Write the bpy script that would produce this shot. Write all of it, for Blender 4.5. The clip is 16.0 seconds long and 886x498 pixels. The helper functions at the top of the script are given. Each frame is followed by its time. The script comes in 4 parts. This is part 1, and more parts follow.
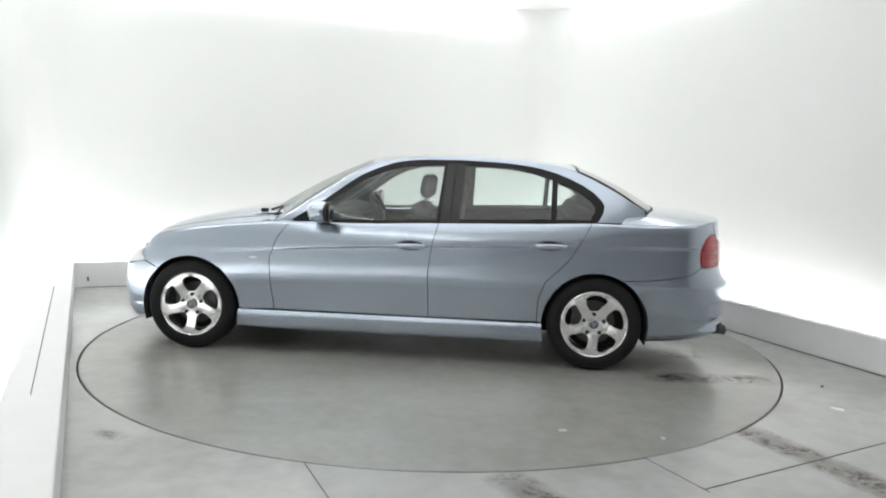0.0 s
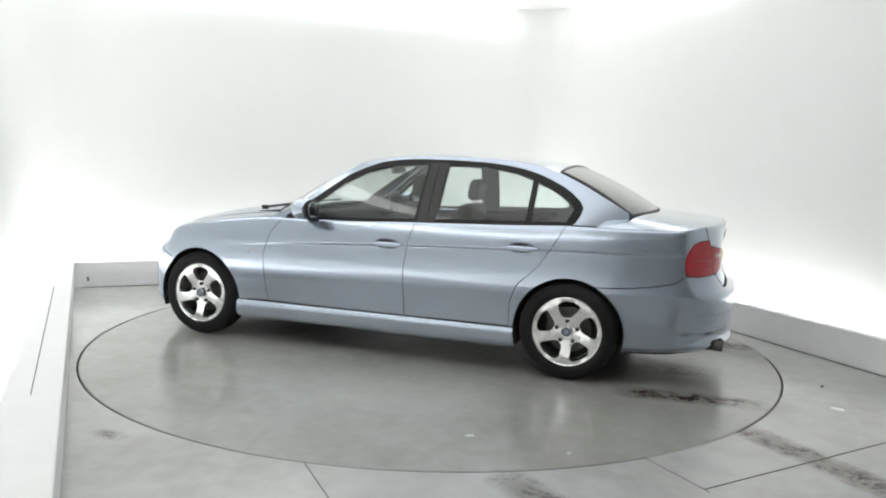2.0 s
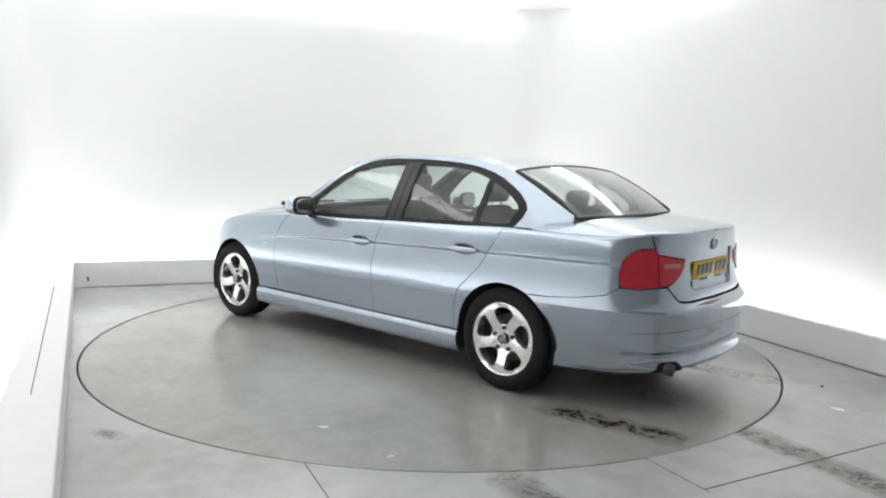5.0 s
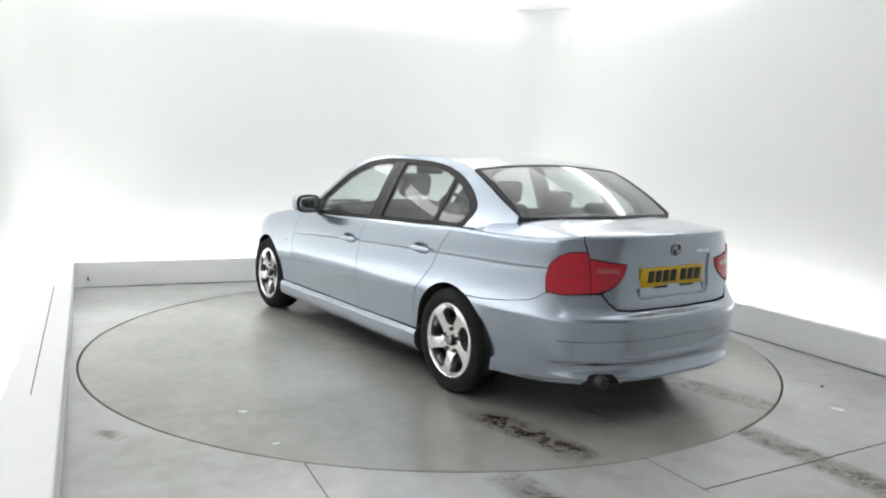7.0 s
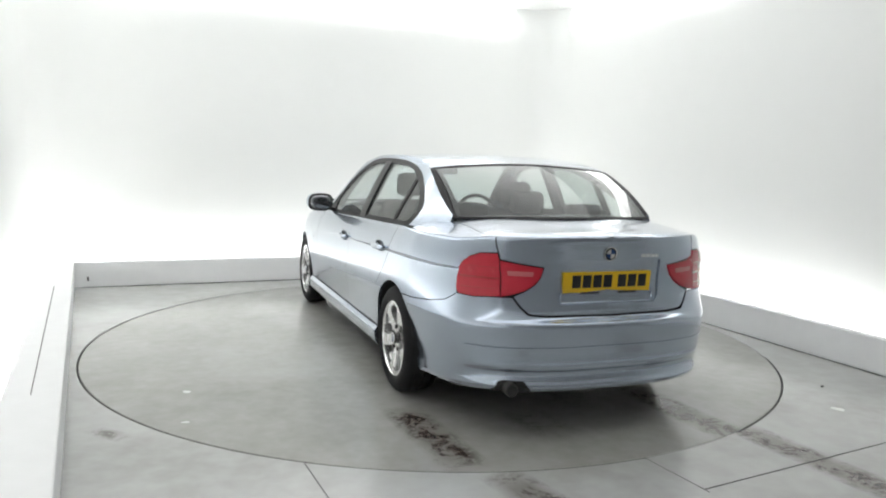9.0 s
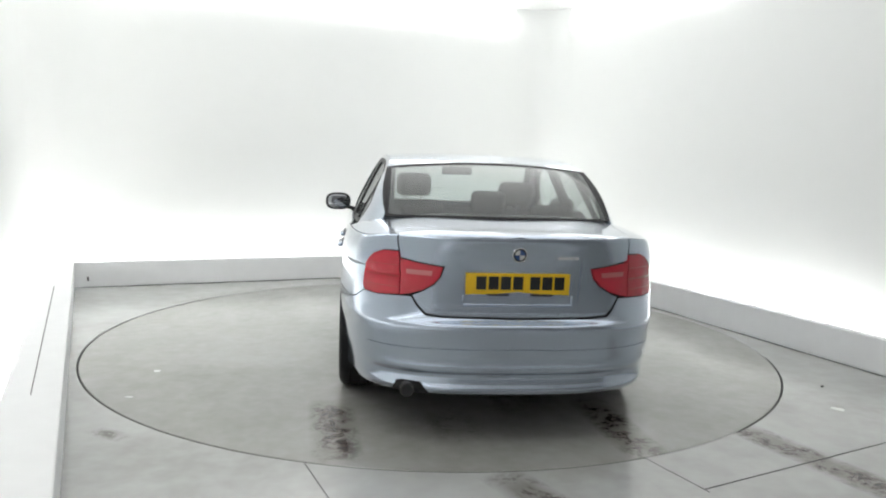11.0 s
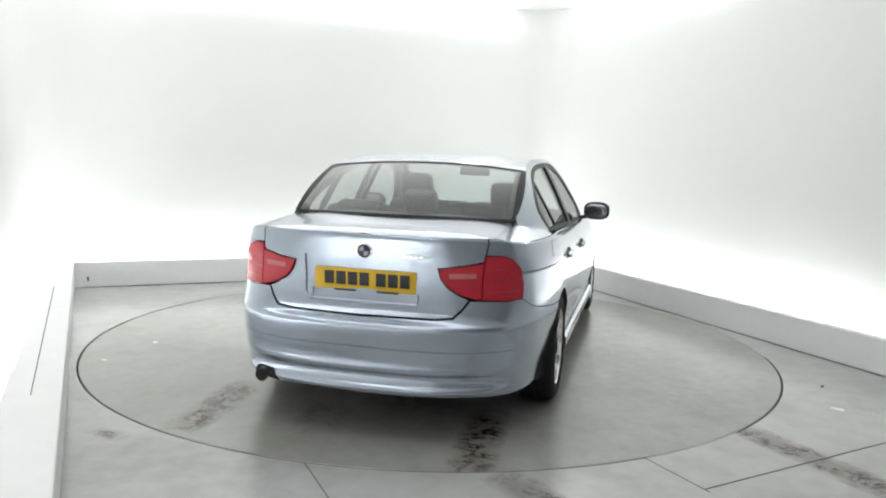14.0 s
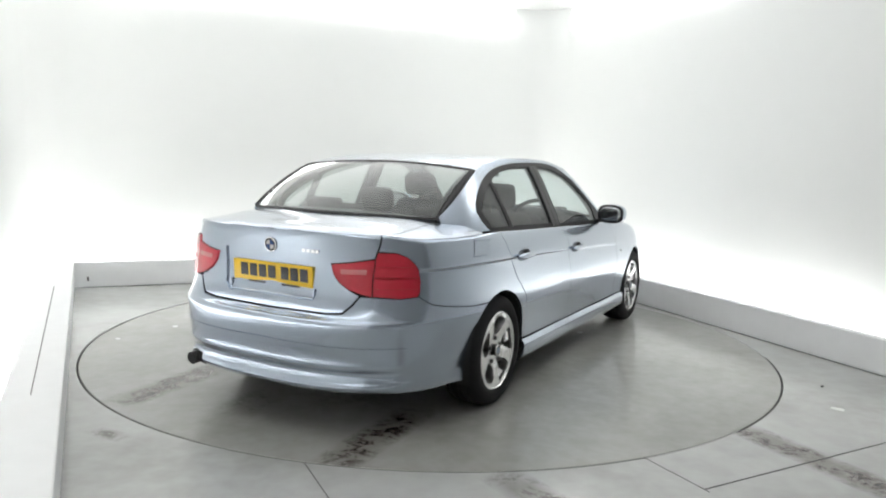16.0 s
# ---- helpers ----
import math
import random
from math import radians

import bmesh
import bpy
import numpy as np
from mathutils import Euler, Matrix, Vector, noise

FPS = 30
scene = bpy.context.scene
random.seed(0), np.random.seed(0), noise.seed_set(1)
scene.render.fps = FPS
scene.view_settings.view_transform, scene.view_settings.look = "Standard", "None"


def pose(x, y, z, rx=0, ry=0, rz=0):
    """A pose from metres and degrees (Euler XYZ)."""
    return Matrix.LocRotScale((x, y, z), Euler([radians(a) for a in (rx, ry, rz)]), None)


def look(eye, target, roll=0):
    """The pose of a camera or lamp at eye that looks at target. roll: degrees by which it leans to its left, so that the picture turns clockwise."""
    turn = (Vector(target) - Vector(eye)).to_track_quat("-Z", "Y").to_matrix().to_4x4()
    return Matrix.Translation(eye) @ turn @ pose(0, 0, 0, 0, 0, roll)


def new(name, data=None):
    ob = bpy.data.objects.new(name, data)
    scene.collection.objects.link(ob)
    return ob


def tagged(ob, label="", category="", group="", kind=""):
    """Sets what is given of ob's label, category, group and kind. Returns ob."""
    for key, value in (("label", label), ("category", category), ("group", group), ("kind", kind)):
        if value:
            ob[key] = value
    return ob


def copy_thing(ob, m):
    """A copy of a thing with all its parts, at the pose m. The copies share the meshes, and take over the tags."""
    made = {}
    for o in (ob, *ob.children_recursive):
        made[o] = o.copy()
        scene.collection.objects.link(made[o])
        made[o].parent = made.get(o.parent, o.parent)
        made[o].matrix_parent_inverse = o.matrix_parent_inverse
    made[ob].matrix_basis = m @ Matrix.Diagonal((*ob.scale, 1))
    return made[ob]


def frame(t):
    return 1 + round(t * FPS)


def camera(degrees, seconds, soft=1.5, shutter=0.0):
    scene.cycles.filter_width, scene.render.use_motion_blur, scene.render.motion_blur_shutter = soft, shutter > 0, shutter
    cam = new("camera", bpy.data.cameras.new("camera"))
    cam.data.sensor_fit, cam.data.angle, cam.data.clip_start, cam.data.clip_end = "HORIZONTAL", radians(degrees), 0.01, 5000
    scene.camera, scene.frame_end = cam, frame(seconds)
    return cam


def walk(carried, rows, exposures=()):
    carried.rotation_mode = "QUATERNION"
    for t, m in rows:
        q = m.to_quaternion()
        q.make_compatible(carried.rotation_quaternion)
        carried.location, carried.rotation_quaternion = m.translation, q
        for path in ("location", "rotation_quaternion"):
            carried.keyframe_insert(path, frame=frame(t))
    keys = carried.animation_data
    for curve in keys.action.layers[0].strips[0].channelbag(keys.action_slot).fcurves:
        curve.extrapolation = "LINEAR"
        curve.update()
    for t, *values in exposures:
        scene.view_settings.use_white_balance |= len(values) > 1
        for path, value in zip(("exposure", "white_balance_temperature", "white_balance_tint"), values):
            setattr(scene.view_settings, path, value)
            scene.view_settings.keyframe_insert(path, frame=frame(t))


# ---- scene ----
cam = camera(61.5, 16.0, soft=2.0)
EYE = look((0, -5.599, 1.382), (0.01029, -4.60675, 1.25915), 1.826)
walk(cam, [(0, EYE), (16, EYE)], exposures=[(0, 0.0), (16, 0.0)])

world = bpy.data.worlds.new("world")
scene.world = world
world.use_nodes = True
world.node_tree.nodes["Background"].inputs[0].default_value = (0.8, 0.9, 1, 1)
world.node_tree.nodes["Background"].inputs[1].default_value = 0.0

TURN = 23.4            # the studio stands turned against the camera's line
ROOM = pose(0, 0, 0, 0, 0, TURN)
DISC_R = 2.45
KERB_L, KERB_R, KERB_B, KERB_F = -2.52, 2.525, 2.84, -5.3
SET = 0.45             # depth of the light trough behind the kerb
KERB_H, CEIL = 0.25, 3.25
# rusty marks on the turntable, in its own plan: the tracks of the car's wheels behind it
DISC_STAINS = [(x0 + .241, y0 - .198, x1 + .241, y1 - .198, w, k) for x0, y0, x1, y1, w, k in
               ((-1.74, .92, -2.52, .86, .13, 1.0), (-1.72, -.56, -2.55, -.61, .13, 1.0), (-1.9, .34, -2.3, .22, .16, .35), (-1.2, .1, -1.9, -.2, .3, .3))]

# ---- materials ----
def shader(name, base, rough=.5, metal=0.0, grain=0.0, scale=40.0, coat=0.0, bump=0.0, bump_scale=200.0, dirt=None, spec=.5):
    """A painted, cast or woven surface with fine grain, broad wear and slight relief."""
    m = bpy.data.materials.new(name)
    m.use_nodes = True
    nt = m.node_tree
    b = nt.nodes["Principled BSDF"]
    b.inputs["Roughness"].default_value, b.inputs["Metallic"].default_value, b.inputs["Coat Weight"].default_value = rough, metal, coat
    b.inputs["Specular IOR Level"].default_value = spec
    b.inputs["Coat Roughness"].default_value = .06
    b.inputs["Base Color"].default_value = (*base, 1)
    co = nt.nodes.new("ShaderNodeTexCoord")
    if grain:
        fine, broad, mix, ramp_ = (nt.nodes.new(k) for k in ("ShaderNodeTexNoise", "ShaderNodeTexNoise", "ShaderNodeMath", "ShaderNodeMix"))
        fine.inputs["Scale"].default_value, broad.inputs["Scale"].default_value = scale, scale / 18
        fine.inputs["Detail"].default_value = broad.inputs["Detail"].default_value = 5
        mix.operation = "ADD"
        ramp_.data_type = "RGBA"
        for n in (fine, broad):
            nt.links.new(co.outputs["Object"], n.inputs["Vector"])
        nt.links.new(fine.outputs["Fac"], mix.inputs[0])
        nt.links.new(broad.outputs["Fac"], mix.inputs[1])
        half = nt.nodes.new("ShaderNodeMath")
        half.operation = "MULTIPLY"
        half.inputs[1].default_value = .5
        nt.links.new(mix.outputs[0], half.inputs[0])
        lo, hi = [c * (1 - grain) for c in base], [min(1, c * (1 + grain)) for c in base]
        ramp_.inputs["A"].default_value, ramp_.inputs["B"].default_value = (*(dirt or lo), 1), (*hi, 1)
        nt.links.new(half.outputs[0], ramp_.inputs["Factor"])
        nt.links.new(ramp_.outputs["Result"], b.inputs["Base Color"])
    if bump:
        n, bp = nt.nodes.new("ShaderNodeTexNoise"), nt.nodes.new("ShaderNodeBump")
        n.inputs["Scale"].default_value = bump_scale
        bp.inputs["Strength"].default_value, bp.inputs["Distance"].default_value = bump, .002
        nt.links.new(co.outputs["Object"], n.inputs["Vector"])
        nt.links.new(n.outputs["Fac"], bp.inputs["Height"])
        nt.links.new(bp.outputs["Normal"], b.inputs["Normal"])
    return m


def glass(name, tint, gloss=1.5, power=4.0, film=.05, sheen=.9):
    """Thin tinted glass: it lets light straight through and mirrors at a glancing angle."""
    m = bpy.data.materials.new(name)
    m.use_nodes = True
    nt = m.node_tree
    nt.nodes.remove(nt.nodes["Principled BSDF"])
    out = nt.nodes["Material Output"]
    tr, gl, mix, lw, pw, sc = (nt.nodes.new(k) for k in ("ShaderNodeBsdfTransparent", "ShaderNodeBsdfGlossy", "ShaderNodeMixShader", "ShaderNodeLayerWeight", "ShaderNodeMath", "ShaderNodeMath"))
    tr.inputs["Color"].default_value = (*tint, 1)
    gl.inputs["Roughness"].default_value = .02
    lw.inputs["Blend"].default_value = .5
    pw.operation, sc.operation = "POWER", "MULTIPLY_ADD"
    pw.inputs[1].default_value = power
    base = ((gloss - 1) / (gloss + 1)) ** 2
    sc.inputs[1].default_value, sc.inputs[2].default_value = sheen - base, base
    nt.links.new(lw.outputs["Facing"], pw.inputs[0])
    nt.links.new(pw.outputs[0], sc.inputs[0])
    nt.links.new(sc.outputs[0], mix.inputs[0])
    nt.links.new(tr.outputs[0], mix.inputs[1])
    nt.links.new(gl.outputs[0], mix.inputs[2])
    dust, over = nt.nodes.new("ShaderNodeBsdfDiffuse"), nt.nodes.new("ShaderNodeMixShader")
    dust.inputs["Color"].default_value = (.62, .66, .64, 1)
    over.inputs[0].default_value = film
    nt.links.new(mix.outputs[0], over.inputs[1])
    nt.links.new(dust.outputs[0], over.inputs[2])
    nt.links.new(over.outputs[0], out.inputs["Surface"])
    return m


def glow(name, colour, strength):
    m = bpy.data.materials.new(name)
    m.use_nodes = True
    b = m.node_tree.nodes["Principled BSDF"]
    b.inputs["Base Color"].default_value = (.8, .8, .8, 1)
    b.inputs["Emission Color"].default_value, b.inputs["Emission Strength"].default_value = (*colour, 1), strength
    return m


def concrete(name, stains, tone):
    """Worn grey floor paint, damp-looking and blotched, with rusty tyre marks given as (x0, y0, x1, y1, half width)."""
    m = bpy.data.materials.new(name)
    m.use_nodes = True
    nt = m.node_tree
    b = nt.nodes["Principled BSDF"]
    co = nt.nodes.new("ShaderNodeTexCoord")
    shift = nt.nodes.new("ShaderNodeMapping")
    shift.inputs["Location"].default_value = (13.13, 7.37, 3.71)
    nt.links.new(co.outputs["Object"], shift.inputs["Vector"])

    def noise_(scale, detail=6, rough=.6, warp=0.0):
        n = nt.nodes.new("ShaderNodeTexNoise")
        n.inputs["Scale"].default_value, n.inputs["Detail"].default_value, n.inputs["Roughness"].default_value, n.inputs["Distortion"].default_value = scale, detail, rough, warp
        nt.links.new(shift.outputs["Vector"], n.inputs["Vector"])
        return n.outputs["Fac"]

    def rng(src, a, z, lo=0.0, hi=1.0):
        n = nt.nodes.new("ShaderNodeMapRange")
        n.interpolation_type = "LINEAR"
        for k, v in zip(("From Min", "From Max", "To Min", "To Max"), (a, z, lo, hi)):
            n.inputs[k].default_value = v
        nt.links.new(src, n.inputs["Value"])
        return n.outputs["Result"]

    def calc(op, a, c=0.0):
        n = nt.nodes.new("ShaderNodeMath")
        n.operation = op
        for i, v in enumerate((a, c)):
            if isinstance(v, (int, float)):
                n.inputs[i].default_value = v
            else:
                nt.links.new(v, n.inputs[i])
        return n.outputs[0]

    def mix(f, a, c):
        n = nt.nodes.new("ShaderNodeMix")
        n.data_type = "RGBA"
        nt.links.new(f, n.inputs["Factor"])
        for key, v in (("A", a), ("B", c)):
            if isinstance(v, tuple):
                n.inputs[key].default_value = (*v, 1)
            else:
                nt.links.new(v, n.inputs[key])
        return n.outputs["Result"]

    broad, fine = noise_(.7, 3, .5), noise_(16, 2, .5)
    col = mix(rng(broad, .1, .9), tone[0], tone[1])
    col = mix(rng(fine, .0, 1.0, 0, .35), col, FLOOR_C)
    col = mix(calc("MULTIPLY", rng(noise_(1.1, 3, .5), .04, .92, 0, .82), rng(noise_(9, 2, .5), .2, .8, .5, 1)), col, (.205, .195, .172))
    sep = nt.nodes.new("ShaderNodeSeparateXYZ")
    nt.links.new(co.outputs["Object"], sep.inputs[0])
    speck = calc("MULTIPLY", rng(noise_(8, 4, .65, .6), .44, .56), rng(noise_(40, 2, .6), .32, .52))
    for x0, y0, x1, y1, w, strong in stains:
        ln = math.hypot(x1 - x0, y1 - y0)
        ux, uy = (x1 - x0) / ln, (y1 - y0) / ln
        dx, dy = calc("SUBTRACT", sep.outputs["X"], x0), calc("SUBTRACT", sep.outputs["Y"], y0)
        a = calc("ADD", calc("MULTIPLY", dx, ux), calc("MULTIPLY", dy, uy))
        c = calc("ABSOLUTE", calc("ADD", calc("MULTIPLY", dx, -uy), calc("MULTIPLY", dy, ux)))
        zone = calc("MULTIPLY", rng(c, w, w * .35), calc("MULTIPLY", rng(a, -.06, .12), rng(a, ln + .08, ln - .10)))
        col = mix(calc("MULTIPLY", zone, min(.7, .50 * strong)), col, (.145, .125, .108))
        col = mix(calc("MULTIPLY", calc("MULTIPLY", zone, speck), min(1.0, strong)), col, (.050, .034, .028))
    nt.links.new(col, b.inputs["Base Color"])
    nt.links.new(rng(noise_(1.9, 3, .5), .22, .78, .13, .29), b.inputs["Roughness"])
    b.inputs["Specular IOR Level"].default_value = .85
    bp = nt.nodes.new("ShaderNodeBump")
    bp.inputs["Strength"].default_value, bp.inputs["Distance"].default_value = .12, .003
    nt.links.new(noise_(7, 2, .5), bp.inputs["Height"])
    nt.links.new(bp.outputs["Normal"], b.inputs["Normal"])
    return m


FLOOR_A, FLOOR_B, FLOOR_C = (.42, .433, .43), (.64, .652, .65), (.58, .584, .57)
PAINT = (.44, .502, .588)
M_WALL = shader("white_wall", (.79, .80, .788), .55, grain=.02, scale=6, bump=.05, bump_scale=90)
M_KERB = shader("white_kerb_paint", (.82, .825, .83), .5, grain=.08, scale=9, bump=.1, bump_scale=60)
M_CEIL = shader("ceiling_paint", (.74, .75, .74), .6, grain=.03, scale=5)
M_STRIP = glow("light_strip", (1.0, 1.0, .99), 11.0)
M_STRIP_TOP = glow("ceiling_light", (1.0, 1.0, .99), 3.8)
# glow of the added overhead fill, no fitting of the studio
M_FILL = glow("overhead_fill", (1.0, 1.0, .99), .93)
# grey of the unseen front wall, chosen for what the car mirrors
M_FRONT = shader("unseen_front_grey", (.27, .273, .278), .5, grain=.10, scale=8)
M_GROOVE = shader("groove", (.03, .03, .03), .9, grain=.2)
M_FLOOR = concrete("floor_paint", [(.33, -2.49, .60, -2.90, .12, 1.25), (1.64, -1.76, 2.02, -2.56, .125, 1.35), (-1.62, -2.09, -1.50, -2.15, .06, .9)], (FLOOR_A, FLOOR_B))
M_JOINT_FLOOR = shader("floor_joint_dirt", (.075, .075, .072), .9, grain=.3, scale=30)
M_DISC = concrete("turntable_paint", DISC_STAINS, ((.225, .228, .214), (.46, .465, .447)))
M_PAINT = shader("metallic_paint", PAINT, .24, .90, grain=.05, scale=900, coat=1.0, spec=.5)
M_GLASS = glass("tinted_glass", (.84, .90, .88), 1.7)
M_GLASS_FRONT = glass("windscreen_glass", (.84, .89, .87), 2.0)
M_GLASS_REAR = glass("rear_glass", (.62, .68, .655), 1.6, 4.2, .06, 1.7)
M_TRIM = shader("black_trim", (.012, .012, .013), .42, grain=.2, scale=80, spec=.25)
M_BLACK = shader("black_plastic", (.012, .012, .013), .3, grain=.2, scale=60)
M_DARK = shader("dark_metal", (.06, .06, .062), .5, .5, grain=.2)
# black for liners and for patches that stand in for shade
M_SHADE = shader("liner_and_shade_black", (.012, .012, .012), .9, grain=.3, bump=.2)
M_RUBBER = shader("tyre_rubber", (.013, .013, .014), .8, grain=.25, scale=60, bump=.15, bump_scale=200, spec=.3)
M_RIM = shader("alloy", (.93, .93, .93), .21, .95, grain=.05, scale=60)
# steel with the wheel's inner shade in its colour; the tailpipe shares it
M_DISC_STEEL = shader("worn_dark_steel", (.09, .088, .085), .5, .8, grain=.25, scale=50)
M_STEEL = shader("steel", (.22, .21, .20), .4, .9, grain=.25, scale=50)
M_SEAT = shader("seat_cloth", (.05, .052, .052), .9, grain=.08, scale=25)
M_LINING = shader("headlining_cloth", (.42, .42, .40), .9, grain=.05, scale=80, bump=.2)
M_PILLAR = shader("pillar_trim_cloth", (.34, .34, .325), .9, grain=.05, scale=80)
M_RED = shader("red_lens", (.52, .022, .042), .24, grain=.2, scale=30, coat=.4, spec=.5)
M_RED_DARK = shader("dark_red_lens", (.36, .006, .014), .35, grain=.1, spec=.3)
M_LENS_PINK = shader("pale_lens", (.55, .13, .14), .15, grain=.08, coat=1)
M_LENS = shader("clear_lens", (.62, .65, .68), .1, grain=.08, coat=1)
M_YELLOW = shader("plate_yellow", (.80, .50, .015), .35, grain=.04)
M_WHITE = shader("badge_white", (.75, .75, .75), .3, grain=.03)
M_BADGE_BLUE = shader("badge_blue", (.03, .09, .28), .3, grain=.05)
# dark joints, also the shade painted into the handle hollows
M_JOINT = shader("joint_and_hollow_shade", (.09, .10, .12), .5, .3, grain=.05)
M_SEAM = shader("fine_seam", (.21, .24, .285), .45, .5, grain=.05)
M_HUB = shader("hub_roundel", (.22, .26, .34), .3, .3, grain=.1)
M_MIRROR = shader("mirror", (.35, .36, .38), .05, 1.0)

# ---- the studio ----
A0, A1, B0, B1 = KERB_L - SET, KERB_R + SET, KERB_F - SET, KERB_B + SET


def block(name, corners, z0, z1, material, bevel=.006, kind="structure", m=ROOM):
    """An upright block over a four-sided plan, with softened edges."""
    bm = bmesh.new()
    lo, hi = [bm.verts.new((*c, z0)) for c in corners], [bm.verts.new((*c, z1)) for c in corners]
    n = len(corners)
    bm.faces.new(lo[::-1])
    bm.faces.new(hi)
    for i in range(n):
        bm.faces.new((lo[i], lo[(i + 1) % n], hi[(i + 1) % n], hi[i]))
    bmesh.ops.recalc_face_normals(bm, faces=bm.faces)
    if bevel:
        bmesh.ops.bevel(bm, geom=bm.edges[:], offset=bevel, segments=2, profile=.5, affect="EDGES")
    me = bpy.data.meshes.new(name)
    bm.to_mesh(me)
    bm.free()
    me.materials.append(material)
    ob = new(name, me)
    ob.matrix_world = m
    return tagged(ob, kind=kind) if kind else ob


def rect(a0, a1, b0, b1):
    return [(a0, b0), (a1, b0), (a1, b1), (a0, b1)]


def ring_plate(name, angles, inner, outer, z0, z1, material):
    """A flat plate between two outlines that go round the middle."""
    bm = bmesh.new()
    rows = [[bm.verts.new((*f(a), z)) for a in angles] for f, z in ((outer, z1), (inner, z1), (inner, z0), (outer, z0))]
    n = len(angles)
    for r in range(3):
        for i in range(n):
            bm.faces.new((rows[r][i], rows[r][(i + 1) % n], rows[r + 1][(i + 1) % n], rows[r + 1][i]))
    bmesh.ops.recalc_face_normals(bm, faces=bm.faces)
    me = bpy.data.meshes.new(name)
    bm.to_mesh(me)
    bm.free()
    me.materials.append(material)
    return new(name, me)


def build_studio():
    corners = [math.atan2(b, a) for a, b in ((A0, B0), (A1, B0), (A1, B1), (A0, B1))]
    angles = sorted([k * math.tau / 180 - math.pi for k in range(180)] + corners)

    def edge(a):
        c, s = math.cos(a), math.sin(a)
        k = min([(A1 if c > 0 else A0) / c if abs(c) > 1e-6 else 99, (B1 if s > 0 else B0) / s if abs(s) > 1e-6 else 99])
        p = ROOM @ Vector((k * c, k * s, 0))
        return (p.x, p.y)

    def hole(a):
        return ((DISC_R + .011) * math.cos(a + radians(TURN)), (DISC_R + .011) * math.sin(a + radians(TURN)))
    tagged(ring_plate("floor", angles, hole, edge, -.12, 0, M_FLOOR), kind="structure")
    block("pit_floor", rect(-2.6, 2.6, -2.6, 2.6), -.2, -.12, M_GROOVE, 0)
    # joints of the floor plates
    for (x0, y0), (x1, y1), w in (((-.556, -2.402), (-.30, -2.95), .0045), ((1.018, -2.232), (1.20, -2.585), .002), ((1.186, -2.560), (2.50, -1.862), .0065)):
        d = Vector((x1 - x0, y1 - y0)).normalized()
        nx, ny = -d.y * w / 2, d.x * w / 2
        block("floor_joint", [(x0 + nx, y0 + ny), (x0 - nx, y0 - ny), (x1 - nx, y1 - ny), (x1 + nx, y1 + ny)], -.01, .0015, M_JOINT_FLOOR, 0, m=Matrix.Identity(4))
    # floor-coloured fill that closes parts of the gap round the turntable
    for a0, a1 in ((-65, -48.5), (-7, 70)):
        bm = bmesh.new()
        n = 24
        rows = [[bm.verts.new((r * math.cos(radians(a0 + (a1 - a0) * k / n)), r * math.sin(radians(a0 + (a1 - a0) * k / n)), z)) for k in range(n + 1)] for r, z in ((DISC_R + .001, -.02), (DISC_R + .001, -.0015), (DISC_R + .014, .0012), (DISC_R + .014, -.02))]
        for lo, hi in zip(rows, rows[1:]):
            for k in range(n):
                bm.faces.new((lo[k], hi[k], hi[k + 1], lo[k + 1]))
        bmesh.ops.recalc_face_normals(bm, faces=bm.faces)
        me = bpy.data.meshes.new("groove_fill")
        bm.to_mesh(me)
        bm.free()
        me.materials.append(M_FLOOR)
        tagged(new("groove_fill", me), kind="structure")
    # walls and ceiling
    block("wall_back", rect(A0 - .1, A1 + .1, B1, B1 + .1), 0, CEIL, M_WALL)
    block("wall_right", rect(A1, A1 + .1, B0, B1), 0, CEIL, M_WALL)
    block("wall_left", rect(A0 - .1, A0, B0, B1), 0, CEIL, M_WALL)
    # the front wall is out of view and kept dark to shape reflections
    block("wall_front", rect(A0 - .1, A1 + .1, B0 - .1, B0), 0, CEIL, M_FRONT)
    block("ceiling", rect(A0 - .1, A1 + .1, B0 - .1, B1 + .1), CEIL, CEIL + .1, M_CEIL)
    # rounded corners between the walls
    for cx, cy, a0 in ((A0, B1, 90), (A1, B1, 0)):
        r = .42
        sx, sy = (1 if cx < 0 else -1), -1
        pts = [(cx, cy)] + [(cx + sx * (r - r * math.sin(radians(k * 3.75))), cy + sy * (r - r * math.cos(radians(k * 3.75)))) for k in range(25)]
        block("wall_corner", pts if sx > 0 else pts[::-1], 0, CEIL, M_WALL, 0)
    # kerbs round the turntable
    block("kerb_back", rect(KERB_L - .10, KERB_R + .07, KERB_B, KERB_B + .07), 0, KERB_H, M_KERB, .008)
    block("kerb_right", rect(KERB_R, KERB_R + .07, KERB_F, KERB_B - .002), 0, KERB_H, M_KERB, .008)
    block("kerb_left", [(-2.80, KERB_B - .002), (-2.62, KERB_F), (-2.34, KERB_F), (-2.585, KERB_B - .002)], 0, KERB_H, M_KERB, .008)
    block("kerb_joint", [(-2.676, 1.5), (-2.588, -1.40), (-2.584, -1.40), (-2.671, 1.5)], KERB_H - .01, KERB_H + .002, M_GROOVE, 0)
    block("kerb_gap", rect(KERB_L + .01, KERB_R - .008, KERB_B - .006, KERB_B - .0005), -.004, .004, M_GROOVE, 0)
    block("kerb_gap", rect(KERB_R - .006, KERB_R - .0005, KERB_F + .01, KERB_B - .01), -.004, .003, M_JOINT_FLOOR, 0)
    block("kerb_bracket", rect(KERB_L + .045, KERB_L + .062, KERB_B - .010, KERB_B + .001), .065, .105, M_JOINT_FLOOR, .002)
